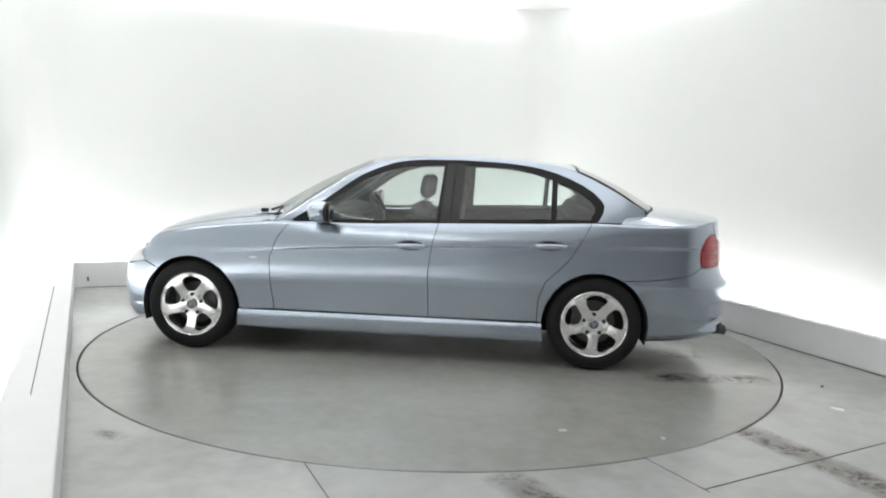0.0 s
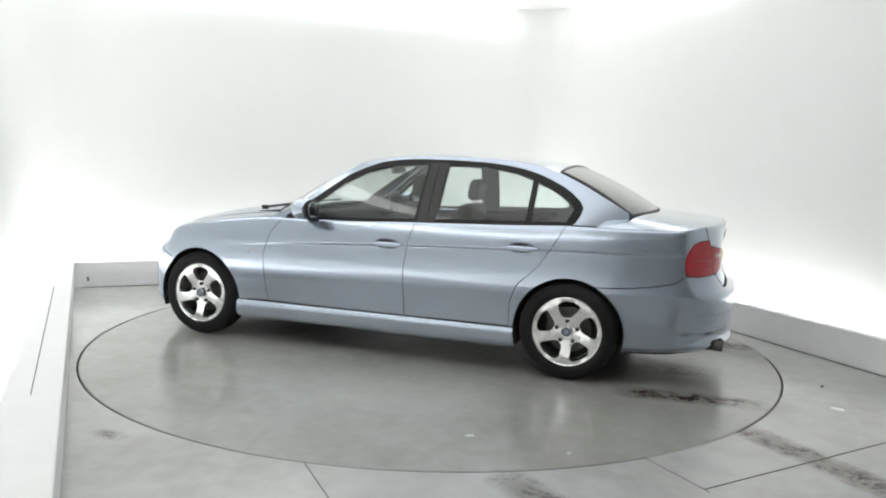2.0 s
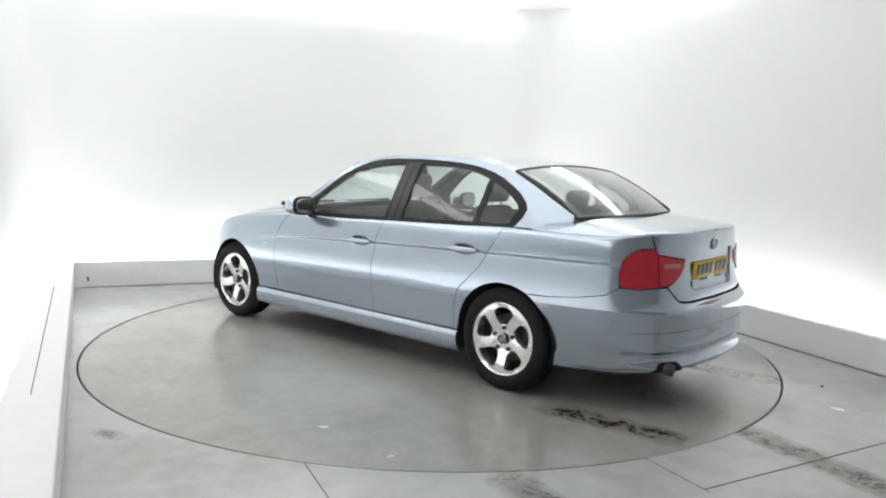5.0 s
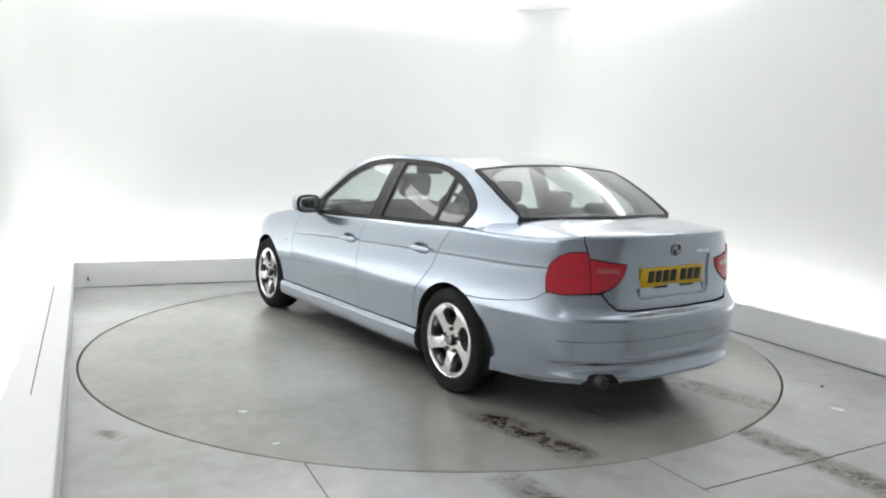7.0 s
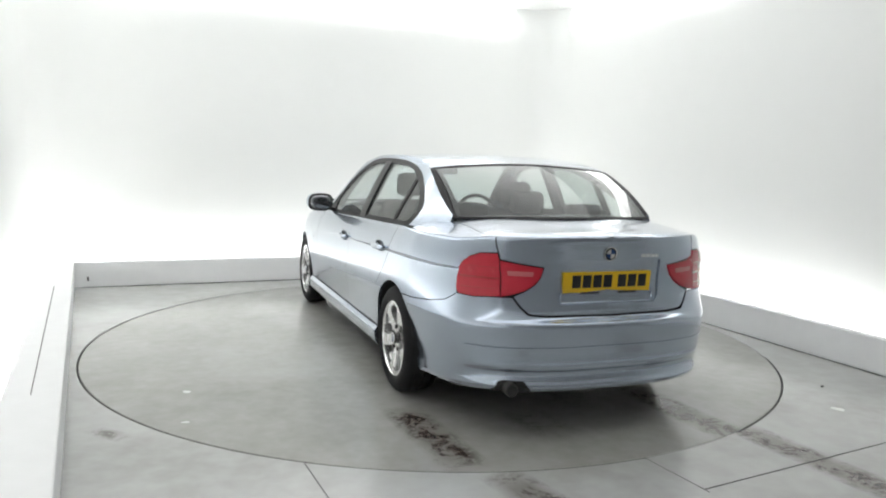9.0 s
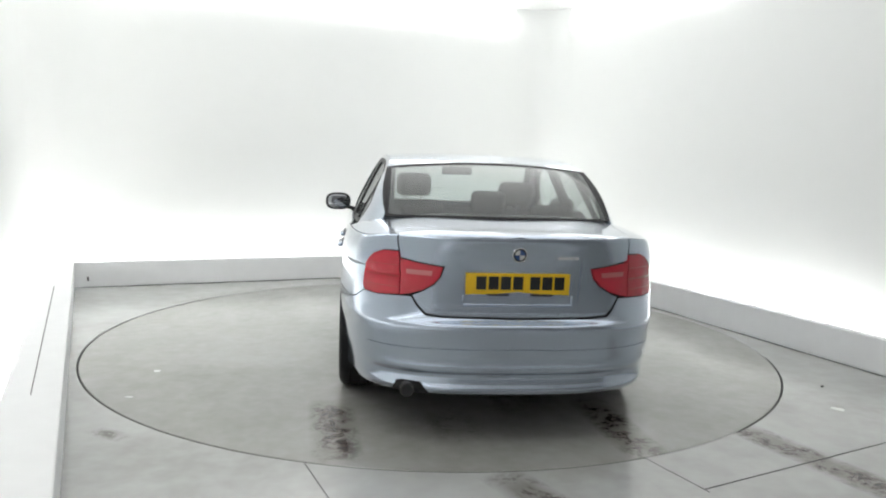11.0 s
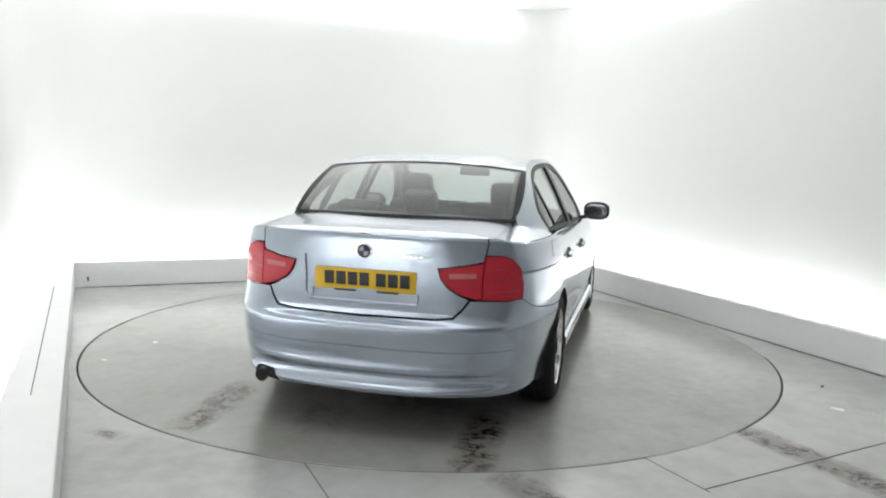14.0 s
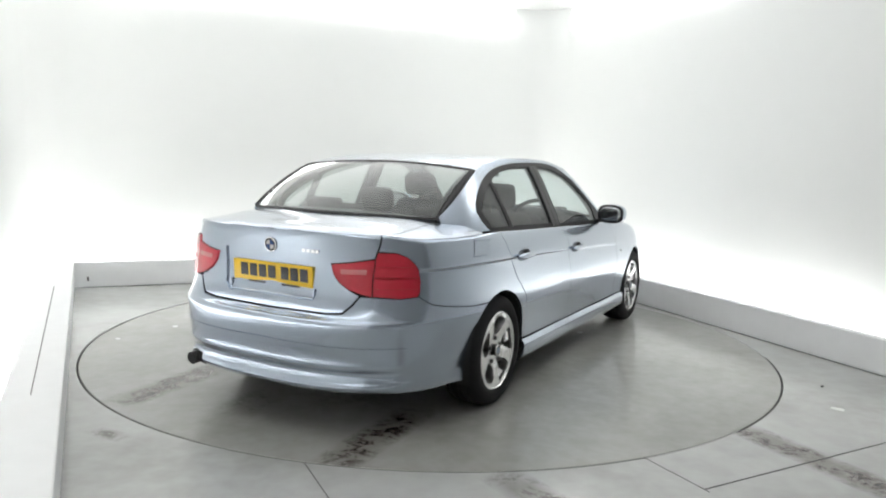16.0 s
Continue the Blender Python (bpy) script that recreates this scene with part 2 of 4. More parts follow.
    block("kerb_front", rect(-2.3, KERB_R, KERB_F - .07, KERB_F), 0, KERB_H, M_KERB, .008)
    # light strips behind the kerbs and under the ceiling
    for q, h in ((rect(A0 + .01, A0 + .15, B0 + .1, B1 - .3), .14), (rect(A1 - .22, A1 - .08, -1.7, B1 - .3), .05), (rect(A0 + .3, A1 - .3, B1 - .22, B1 - .08), .05)):
        ob = block("light_strip", q, .004, h, M_STRIP, .006, "")
        tagged(ob, "white light strip lying in the trough behind the kerb", "light", "floor light strips")
    for q in (rect(A0 + .003, A0 + .07, B0 + .3, B1 - .5), rect(A1 - .07, A1 - .003, -1.7, B1 - .52), rect(A0 + .3, A1 - .60, B1 - .07, B1 - .003)):
        ob = block("wall_light_strip", q, 2.95, 3.19, M_STRIP_TOP, .006, "")
        tagged(ob, "long white light box along the top of the wall", "light", "wall light boxes")
    # added fill light out of view, brightens the floor and the car's top
    ob = block("overhead_fill_panel", rect(-2.0, 2.0, -3.0, 2.2), CEIL - .05, CEIL - .003, M_FILL, .006, "")
    tagged(ob, "broad white fill light added under the ceiling", "light")


def build_turntable():
    n = 180
    bm = bmesh.new()
    prof = [(DISC_R - .004, 0), (DISC_R, -.004), (DISC_R, -.11)]
    mid = bm.verts.new((0, 0, 0))
    rows = [[bm.verts.new((r * math.cos(k * math.tau / n), r * math.sin(k * math.tau / n), z)) for k in range(n)] for r, z in prof]
    for k in range(n):
        bm.faces.new((mid, rows[0][k], rows[0][(k + 1) % n]))
        for a, b in zip(rows, rows[1:]):
            bm.faces.new((a[k], b[k], b[(k + 1) % n], a[(k + 1) % n]))
    bm.faces.new(rows[2][::-1])
    me = bpy.data.meshes.new("turntable")
    bm.to_mesh(me)
    bm.free()
    me.materials.append(M_DISC)
    ob = tagged(new("turntable", me), "round grey-painted vehicle turntable with rusty tyre marks", "turntable")
    r0, r1 = DISC_R - .002, DISC_R + .004
    band = ring_plate("edge_band", [k * math.tau / n for k in range(n)], lambda a: (r0 * math.cos(a), r0 * math.sin(a)), lambda a: (r1 * math.cos(a), r1 * math.sin(a)), -.10, -.003, M_GROOVE)
    band.parent = ob
    band["label"] = "dark steel edge band"
    return ob


def build_grit():
    """A small dark scrap of rubber lying on the floor."""
    bm = bmesh.new()
    bmesh.ops.create_icosphere(bm, subdivisions=2, radius=1)
    rnd = random.Random(4)
    for v in bm.verts:
        k = rnd.uniform(.75, 1.15)
        v.co = Vector((v.co.x * .013 * k, v.co.y * .008 * k, max(-.4, v.co.z) * .006 * k + .0024))
    me = bpy.data.meshes.new("rubber_scrap")
    bm.to_mesh(me)
    bm.free()
    me.materials.append(M_GROOVE)
    ob = tagged(new("rubber_scrap", me), "small black scrap of rubber lying on the grey floor", "debris")
    ob.matrix_world = pose(2.497, -1.001, 0, 0, 0, 25)


build_studio()
build_grit()
turntable = build_turntable()


# ---- the car's surfaces ----
def curve(*pts):
    """A smooth curve through (x, value) points that never overshoots."""
    xs, ys = [p[0] for p in pts], [p[1] for p in pts]
    n = len(xs)
    d = [(ys[i + 1] - ys[i]) / (xs[i + 1] - xs[i]) for i in range(n - 1)]
    m = [d[0]] + [0 if d[i - 1] * d[i] <= 0 else 2 * d[i - 1] * d[i] / (d[i - 1] + d[i]) for i in range(1, n - 1)] + [d[-1]]

    def at(x):
        if x <= xs[0]:
            return ys[0]
        if x >= xs[-1]:
            return ys[-1]
        lo, hi = 0, n - 1
        while hi - lo > 1:
            mid = (lo + hi) // 2
            lo, hi = (mid, hi) if xs[mid] <= x else (lo, mid)
        h = xs[hi] - xs[lo]
        t = (x - xs[lo]) / h
        a, b = (1 + 2 * t) * (1 - t) ** 2, t * t * (3 - 2 * t)
        return a * ys[lo] + b * ys[hi] + h * (t * (1 - t) ** 2 * m[lo] + t * t * (t - 1) * m[hi])
    return at


def ramp(a, b, x):
    t = min(1, max(0, (x - a) / (b - a)))
    return t * t * (3 - 2 * t)


# half plan outline of the lower body, from the tail's middle to the nose's middle
PLAN = [(-2.378, 0), (-2.373, .2), (-2.346, .4), (-2.284, .57), (-2.185, .695), (-2.033, .785), (-1.82, .845), (-1.6, .873), (-1.38, .886),
        (-.9, .887), (0, .895), (.6, .904), (1.1, .908), (1.38, .903), (1.6, .876), (1.78, .818), (1.92, .714), (2.03, .54), (2.1, .3), (2.12, 0)]
_px = curve(*[(i, p[0]) for i, p in enumerate(PLAN)])
_py = curve(*[(i, p[1]) for i, p in enumerate(PLAN)])
_arc = [(0.0, 0.0)]
for k in range(1, 20 * (len(PLAN) - 1) + 1):
    q0, q1 = (k - 1) / 20, k / 20
    _arc.append((q1, _arc[-1][1] + math.hypot(_px(q1) - _px(q0), _py(q1) - _py(q0))))
_zero = [a for q, a in _arc if q == 10.0][0]
PLAN_AT = curve(*[(a - _zero, q) for q, a in _arc])      # arc length (0 at x = 0) to place in PLAN
S_TAIL, S_NOSE = -_zero, _arc[-1][1] - _zero

CREASE = curve((-2.4, .84), (-2, .838), (-1.5, .832), (-.8, .808), (0, .775), (.7, .735), (1.1, .70), (1.6, .66), (2.2, .60))
BELT = curve((-2.9, 1.0), (-2.33, 1.0), (-2.18, .988), (-2.0, .978), (-1.7, .976), (-1.42, .980), (-1.0, .963), (-.3, .940), (.35, .918), (.72, .918), (1.0, .895), (1.3, .855), (1.6, .80),
             (1.8, .745), (2.0, .685), (2.3, .62), (2.9, .60))
# how far the side lies inside its widest line, by height as a share of sill .. crease and crease .. belt
LOW = curve((.12, .10), (.165, .05), (.19, .02), (.225, .004), (.27, .002), (.292, .008), (.30, .026), (.34, .024), (.45, .012), (.54, .001), (.58, 0))
MID = curve((0, 0), (.3, .004), (.6, .011), (.85, .0175), (.94, .0190), (1, .013))
UP = curve((0, .013), (.12, .0145), (.5, .029), (.82, .049), (.93, .058), (1, .070))
# how far the tail lies inside the plan outline by height: along its middle, and at its corners under the lamps
UP_REAR = curve((0, .013), (.12, .0145), (.5, .023), (.82, .036), (.93, .043), (1, .054))
TAIL_LOW = ((.15, .16), (.20, .085), (.235, .03), (.25, .014), (.262, .010), (.272, .013), (.290, .026), (.33, .034), (.352, .014), (.365, .010), (.40, .013), (.47, .007), (.565, 0), (.583, .006))
TAIL = curve(*TAIL_LOW, (.591, .025), (.600, .050), (.612, .064), (.65, .078), (.70, .093), (.80, .104), (.86, .103), (.93, .098), (.965, .094), (.985, .092), (.998, .095), (1.012, .105))
TAIL_CORNER = curve(*TAIL_LOW, (.597, .019), (.62, .034), (.65, .048), (.70, .062), (.76, .067), (.86, .077), (.914, .083), (.95, .088), (.985, .091), (.998, .095), (1.012, .105))
NOSE = curve((.15, .12), (.22, .03), (.35, 0), (.5, .01), (.62, .07), (.7, .16))

BUMP = curve((.15, .12), (.21, .062), (.25, .044), (.30, .036), (.345, .028), (.40, .017), (.5, .007), (.565, .001), (.58, 0))


def lower(s, z):
    """The lower body's skin on its near half: arc length from the door's middle, and height."""
    q = PLAN_AT(s)
    x, y = _px(q), _py(q)
    c, b = CREASE(x), BELT(s)
    if z <= .58:
        d = LOW(z)
    elif z <= c:
        h, k = (z - .58) / max(.02, c - .58), .85 * ramp(.3, 1.1, x)
        d = MID(h) * (1 - k) + .013 * h * h * k
    else:
        h = min(1, (z - c) / max(.02, b - c))
        k = ramp(-1.15, -1.7, x)
        d = UP(h) * (1 - k) + UP_REAR(h) * k
    if x < -1.6 and z < .58:                     # the bumper's side tucks in below
        d += (BUMP(z) - d) * ramp(-1.6, -1.8, x)
    if x > 0:                                   # the front wing has no sill step
        d += (LOW(.58) - min(d, .03)) * ramp(1.0, 1.4, x) * (z < .58) * .6
    tail, nose = ramp(-1.95, -2.28, x), ramp(1.6, 2.05, x)
    side = ramp(0, .75, y)
    side *= 1 - .3 * tail
    corner = ramp(.12, .62, y)
    return (x + tail * (TAIL(z) + (TAIL_CORNER(z) - TAIL(z)) * corner) - nose * NOSE(z), y - side * d * (1 if y > .02 else 0), z)


def boot_face(s, z):
    """The boot lid's rear face, which goes straight down behind the bumper's shelf."""
    x, y, _ = lower(s, max(z, .64))
    return (x, y, z)


def glass_side(x, z):
    """The side of the cabin above the belt."""
    h = max(0, (z - .93) / .42)
    y = .820 - .193 * h ** 1.12 - .03 * max(0, h - .8)
    y -= .034 * ramp(-.4, -1.25, x) * min(1, h * 1.3)
    y -= .50 * max(0, -1.22 - x) ** 2 + .10 * max(0, x - .35) ** 2
    return (x, y, z)


# ---- the car ----
def along(path, step=.045):
    """The closed path with its long edges cut into short ones."""
    out = []
    for (a, b), (c, d) in zip(path, path[1:] + path[:1]):
        n = max(1, math.ceil(math.hypot(c - a, d - b) / step))
        out += [(a + (c - a) * i / n, b + (d - b) * i / n) for i in range(n)]
    return out


def inset(path, g):
    """The closed path moved inwards by g."""
    if sum(a * d - c * b for (a, b), (c, d) in zip(path, path[1:] + path[:1])) < 0:
        path = path[::-1]
    out, n = [], len(path)
    for i, (x, y) in enumerate(path):
        (px, py), (qx, qy) = path[i - 1], path[(i + 1) % n]
        l1, l2 = math.hypot(x - px, y - py) or 1, math.hypot(qx - x, qy - y) or 1
        nx, ny = -(y - py) / l1 - (qy - y) / l2, (x - px) / l1 + (qx - x) / l2
        k = max(.6, (nx * nx + ny * ny) / 2)
        out.append((x + g * nx / k, y + g * ny / k))
    return out


def skin(bm, path, fn, us, vs, gap=.0022, thick=.014, out=0.0, flip=False, sides=(1,), holes=(), warp=None, keep=()):
    """Lays the region inside path, less its holes, on the surface fn, cut along the lines us and vs, with turned-in edges.
    keep: values of u at which the edge is neither moved nor turned in."""
    def settle(p, g):
        q = inset(along(p), g)
        return [(k if abs(u - k) < .004 + abs(g) else u, v) for u, v in q for k in (min(keep, key=lambda e: abs(e - u)) if keep else 1e9,)]
    flat = bmesh.new()
    edges = []
    for p, g in ((path, gap), *((h, -gap) for h in holes)):
        pts = settle(p, g)
        if warp:
            pts = [(u, warp(u, v)) for u, v in pts]
        vv = [flat.verts.new((u, v, 0)) for u, v in pts]
        edges += [flat.edges.new((a, b)) for a, b in zip(vv, vv[1:] + vv[:1])]
    bmesh.ops.triangle_fill(flat, edges=edges, use_beauty=True, normal=(0, 0, 1))
    lo = [min(v.co[i] for v in flat.verts) for i in (0, 1)]
    hi = [max(v.co[i] for v in flat.verts) for i in (0, 1)]
    for axis, cuts in ((0, us), (1, vs)):
        no = (1, 0, 0) if axis == 0 else (0, 1, 0)
        for c in cuts:
            if lo[axis] + .002 < c < hi[axis] - .002:
                bmesh.ops.bisect_plane(flat, geom=flat.verts[:] + flat.edges[:] + flat.faces[:], dist=1e-5, plane_co=(c if axis == 0 else 0, c if axis else 0, 0), plane_no=no)
    bmesh.ops.remove_doubles(flat, verts=flat.verts, dist=1e-5)
    bmesh.ops.dissolve_degenerate(flat, edges=flat.edges, dist=1e-5)
    place, normal = {}, {}
    e = .003
    for v in flat.verts:
        u, w = v.co.x, v.co.y
        a, b = Vector(fn(u + e, w)) - Vector(fn(u - e, w)), Vector(fn(u, w + e)) - Vector(fn(u, w - e))
        n = a.cross(b).normalized() * (-1 if flip else 1)
        place[v], normal[v] = Vector(fn(u, w)) + n * out, n
    for side in sides:
        m = Vector((1, side, 1))
        layer = bm.verts.layers.float_vector.get("lie") or bm.verts.layers.float_vector.new("lie")
        made = {v: bm.verts.new(place[v] * m) for v in flat.verts}
        for v, w in made.items():
            w[layer] = normal[v] * m
        for f in flat.faces:
            ring = [made[v] for v in f.verts]
            n = sum((normal[v] * m for v in f.verts), Vector())
            c = sum((p.co.cross(q.co) for p, q in zip(ring, ring[1:] + ring[:1])), Vector())
            try:
                bm.faces.new(ring if c.dot(n) > 0 else ring[::-1]).smooth = True
            except ValueError:
                pass
        if thick:
            low = {}
            for ed in flat.edges:
                if len(ed.link_faces) != 1 or all(abs(v.co.x - k) < .002 for v in ed.verts for k in ((min(keep, key=lambda q: abs(q - v.co.x)),) if keep else (1e9,))):
                    continue
                for v in ed.verts:
                    if v not in low:
                        low[v] = (bm.verts.new((place[v] - normal[v] * .0004) * m), bm.verts.new((place[v] - normal[v] * thick) * m))
                a, b = ed.verts
                f = bm.faces.new((low[a][0], low[b][0], low[b][1], low[a][1]))
                f.smooth = False
    flat.free()


def part(name, bm, material, parent, label="", weld=0.0):
    """Links a bmesh as one mesh object under a thing or a part."""
    if weld:
        bmesh.ops.remove_doubles(bm, verts=bm.verts, dist=weld)
    for ed in bm.edges:
        if len(ed.link_faces) == 2 and ed.calc_face_angle(0) > .6:
            ed.smooth = False
    me = bpy.data.meshes.new(name)
    layer = bm.verts.layers.float_vector.get("lie")
    lie = [tuple(v[layer]) for v in bm.verts] if layer else None
    bm.to_mesh(me)
    bm.free()
    if lie:
        me.normals_split_custom_set_from_vertices(lie)
    me.materials.append(material)
    ob = new(name, me)
    ob.parent = parent
    if label:
        ob["label"] = label
    return ob


def solid(shape, m=None, smooth=True, bevel=0.0):
    """A bmesh of a simple solid: ("box", x, y, z), ("tube", r, length), ("ball", x, y, z) or ("ring", R, r)."""
    bm = bmesh.new()
    kind = shape[0]
    if kind == "box":
        bmesh.ops.create_cube(bm, size=1)
        bmesh.ops.scale(bm, vec=shape[1:4], verts=bm.verts)
    elif kind == "tube":
        bmesh.ops.create_cone(bm, segments=40, cap_ends=True, radius1=shape[1], radius2=shape[1], depth=shape[2])
    elif kind == "ball":
        bmesh.ops.create_uvsphere(bm, u_segments=28, v_segments=16, radius=1)
        p = shape[4] if len(shape) > 4 else 1
        for v in bm.verts:
            c = v.co
            v.co = Vector([math.copysign(abs(c[i]) ** p, c[i]) * shape[1 + i] for i in range(3)])
    elif kind == "ring":
        n, k = 48, 14
        vs = [[bm.verts.new(((shape[1] + shape[2] * math.cos(b * math.tau / k)) * math.cos(a * math.tau / n), (shape[1] + shape[2] * math.cos(b * math.tau / k)) * math.sin(a * math.tau / n), shape[2] * math.sin(b * math.tau / k))) for b in range(k)] for a in range(n)]
        for a in range(n):
            for b in range(k):
                bm.faces.new((vs[a][b], vs[(a + 1) % n][b], vs[(a + 1) % n][(b + 1) % k], vs[a][(b + 1) % k]))
    if bevel:
        bmesh.ops.bevel(bm, geom=bm.edges[:], offset=bevel, segments=3, profile=.5, affect="EDGES")
    for f in bm.faces:
        f.smooth = smooth
    if m is not None:
        bm.transform(m)
    return bm


def add(bm, other):
    me = bpy.data.meshes.new("joined")
    other.to_mesh(me)
    other.free()
    bm.from_mesh(me)
    bpy.data.meshes.remove(me)
    return bm


def warp_z(s, z):
    """Height to the side's own measure, in which the crease and the belt are whole numbers."""
    x = _px(PLAN_AT(s))
    c, b = CREASE(x), BELT(s)
    return (z - .12) / .46 if z <= .58 else 1 + (z - .58) / (c - .58) if z <= c else 2 + (z - c) / (b - c)


def side_skin(s, v):
    x = _px(PLAN_AT(s))
    c, b = CREASE(x), BELT(s)
    return lower(s, .12 + .46 * v if v <= 1 else .58 + (c - .58) * (v - 1) if v <= 2 else c + (b - c) * (v - 2))


def arch(x, a0, a1, n=26, r=.345, z=.308):
    """Points round a wheel arch; degrees from the tail over the top to the nose."""
    return [(x - r * math.cos(radians(a0 + (a1 - a0) * i / n)), z + r * math.sin(radians(a0 + (a1 - a0) * i / n))) for i in range(n + 1)]


U = [i * .05 for i in range(-34, 35)] + [i * .028 for i in range(-106, -60)] + [i * .03 for i in range(58, 92)]
VS = [(z - .12) / .46 for z in (.165, .19, .208, .225, .25, .27, .292, .30, .34, .39, .45, .5, .54)] + [1, 1.2, 1.4, 1.6, 1.75, 1.87, 1.93, 1.965, 2, 2.06, 2.14, 2.28, 2.42, 2.56, 2.7, 2.82, 2.9, 2.96]
ZS = [.17, .2, .22, .235, .25, .256, .262, .267, .272, .281, .29, .31, .33, .341, .352, .365, .38, .40, .43, .47, .52, .56, .572, .583, .588, .594, .598, .602, .607, .612, .63, .64, .655, .675, .70, .73, .77, .81, .86, .90, .93, .95, .965, .98, .99]
GU, GV = [i * .06 for i in range(-32, 20)], [.93 + i * .035 for i in range(16)]

LAMP_OUT = [(-2.10, .785), (-2.112, .828), (-2.142, .866), (-2.19, .898), (-2.255, .917), (-2.35, .918), (-2.362, .885), (-2.366, .80), (-2.37, .706), (-2.23, .698), (-2.125, .706), (-2.105, .73)]
LAMP_IN = [(-2.362, .885), (-2.47, .868), (-2.59, .852), (-2.572, .80), (-2.54, .765), (-2.49, .735), (-2.42, .713), (-2.37, .704), (-2.366, .80)]
SEAM_F = [(.69, .9155), (.769, .806), (.816, .669), (.808, .494), (.787, .312)]
SEAM_M = [(-.325, .9405), (-.291, .813), (-.266, .622), (-.275, .308)]
SEAM_R = [(-1.338, .979), (-1.272, .855), (-1.188, .721), (-1.047, .583), (-1.005, .467), (-1.0, .312)]
DLO = [(.70, .917), (.578, .993), (.45, 1.08), (.34, 1.165), (.234, 1.24), (.12, 1.293), (.009, 1.332), (-.1, 1.35), (-.225, 1.359), (-.46, 1.361), (-.62, 1.357), (-.771, 1.35), (-.89, 1.337), (-1.0, 1.319), (-1.1, 1.292), (-1.19, 1.258),
       (-1.28, 1.215), (-1.343, 1.176), (-1.40, 1.125), (-1.422, 1.085), (-1.412, 1.04), (-1.385, .995), (-1.37, .982)]
GLASS_F = [(.47, .938), (.455, 1.04), (.34, 1.128), (.23, 1.205), (.11, 1.266), (0, 1.297), (-.1, 1.317), (-.25, 1.327), (-.335, 1.33), (-.305, .962), (.2, .945)]
GLASS_R = [(-.46, .972), (-.485, 1.33), (-.62, 1.331), (-.75, 1.325), (-.86, 1.313), (-.96, 1.294), (-1.075, 1.255), (-1.065, .992)]
GLASS_Q = [(-1.105, .995), (-1.112, 1.238), (-1.19, 1.208), (-1.26, 1.172), (-1.335, 1.12), (-1.362, 1.085), (-1.355, 1.045), (-1.328, 1.0)]
RAIL = curve((-1.26, 1.300), (-1.15, 1.332), (-1.0, 1.360), (-.846, 1.376), (-.574, 1.386), (-.223, 1.380), (.012, 1.354), (.16, 1.319))
CROWN = curve((-1.26, 1.345), (-1.1, 1.368), (-.85, 1.394), (-.55, 1.407), (-.3, 1.402), (0, 1.387), (.22, 1.366))
BOOT_MID = curve((-2.30, 1.0), (-2.27, 1.010), (-2.2, 1.020), (-2.1, 1.026), (-1.9, 1.046), (-1.7, 1.068))
HOOD_MID = curve((.6, .992), (.95, .985), (1.14, .965), (1.4, .918), (1.67, .85), (1.85, .765), (1.96, .69), (2.06, .61))


def edge_table(s0, s1, n=90):
    pts = sorted(lower(s, BELT(s)) for s in [s0 + (s1 - s0) * i / n for i in range(n + 1)])
    keep = [pts[0]]
    for p in pts[1:]:
        if p[0] > keep[-1][0] + 1e-4:
            keep.append(p)
    return curve(*[(p[0], p[1]) for p in keep]), curve(*[(p[0], p[2]) for p in keep])


BOOT_W, BOOT_E = edge_table(S_TAIL, -1.3)
HOOD_W, HOOD_E = edge_table(.5, S_NOSE)


def boot_deck(x, y):
    w = max(.02, BOOT_W(x))
    t = min(1, abs(y) / w)
    return (x, y, BOOT_E(x) + (BOOT_MID(x) - BOOT_E(x)) * (1 - t ** 4.2))


def hood_deck(x, y):
    w = max(.02, HOOD_W(x))
    t = min(1, abs(y) / w)
    return (x, y, HOOD_E(x) + (HOOD_MID(x) - HOOD_E(x)) * (1 - t ** 2.6) + .010 * ramp(.30, .52, abs(y)) * ramp(.74, .56, abs(y)) * ramp(2.0, 1.5, x))


def rear_screen(u, v):
    xb, yb, zb = -1.84 + .13 * u * u, .634 * u, 1.055 - .008 * u * u
    xt, yt, zt = -1.24, .60 * u, 1.348 - .036 * u * u
    k = 4 * v * (1 - v)
    return (xb + (xt - xb) * v - .012 * k, yb + (yt - yb) * v, zb + (zt - zb) * v + .018 * k)


def front_screen(u, v):
    xb, yb, zb = 1.0 - .24 * u * u, .72 * u, .968 - .03 * u * u
    xt, yt, zt = .21 - .05 * u * u, .605 * u, 1.366 - .044 * u * u
    k = 4 * v * (1 - v)
    return (xb + (xt - xb) * v + .012 * k, yb + (yt - yb) * v, zb + (zt - zb) * v + .02 * k)


def roof_skin(p, t):
    """p runs from the rear screen (0) to the windscreen (1), t across (-1 .. 1)."""
    x0, x1 = -1.245 - .01 * t * t, .215 - .055 * t * t
    x = x0 + (x1 - x0) * p
    r = RAIL(x)
    y = glass_side(x, r)[1]
    return (x, y * t, r + (CROWN(x) - r) * (1 - abs(t) ** 2.6))


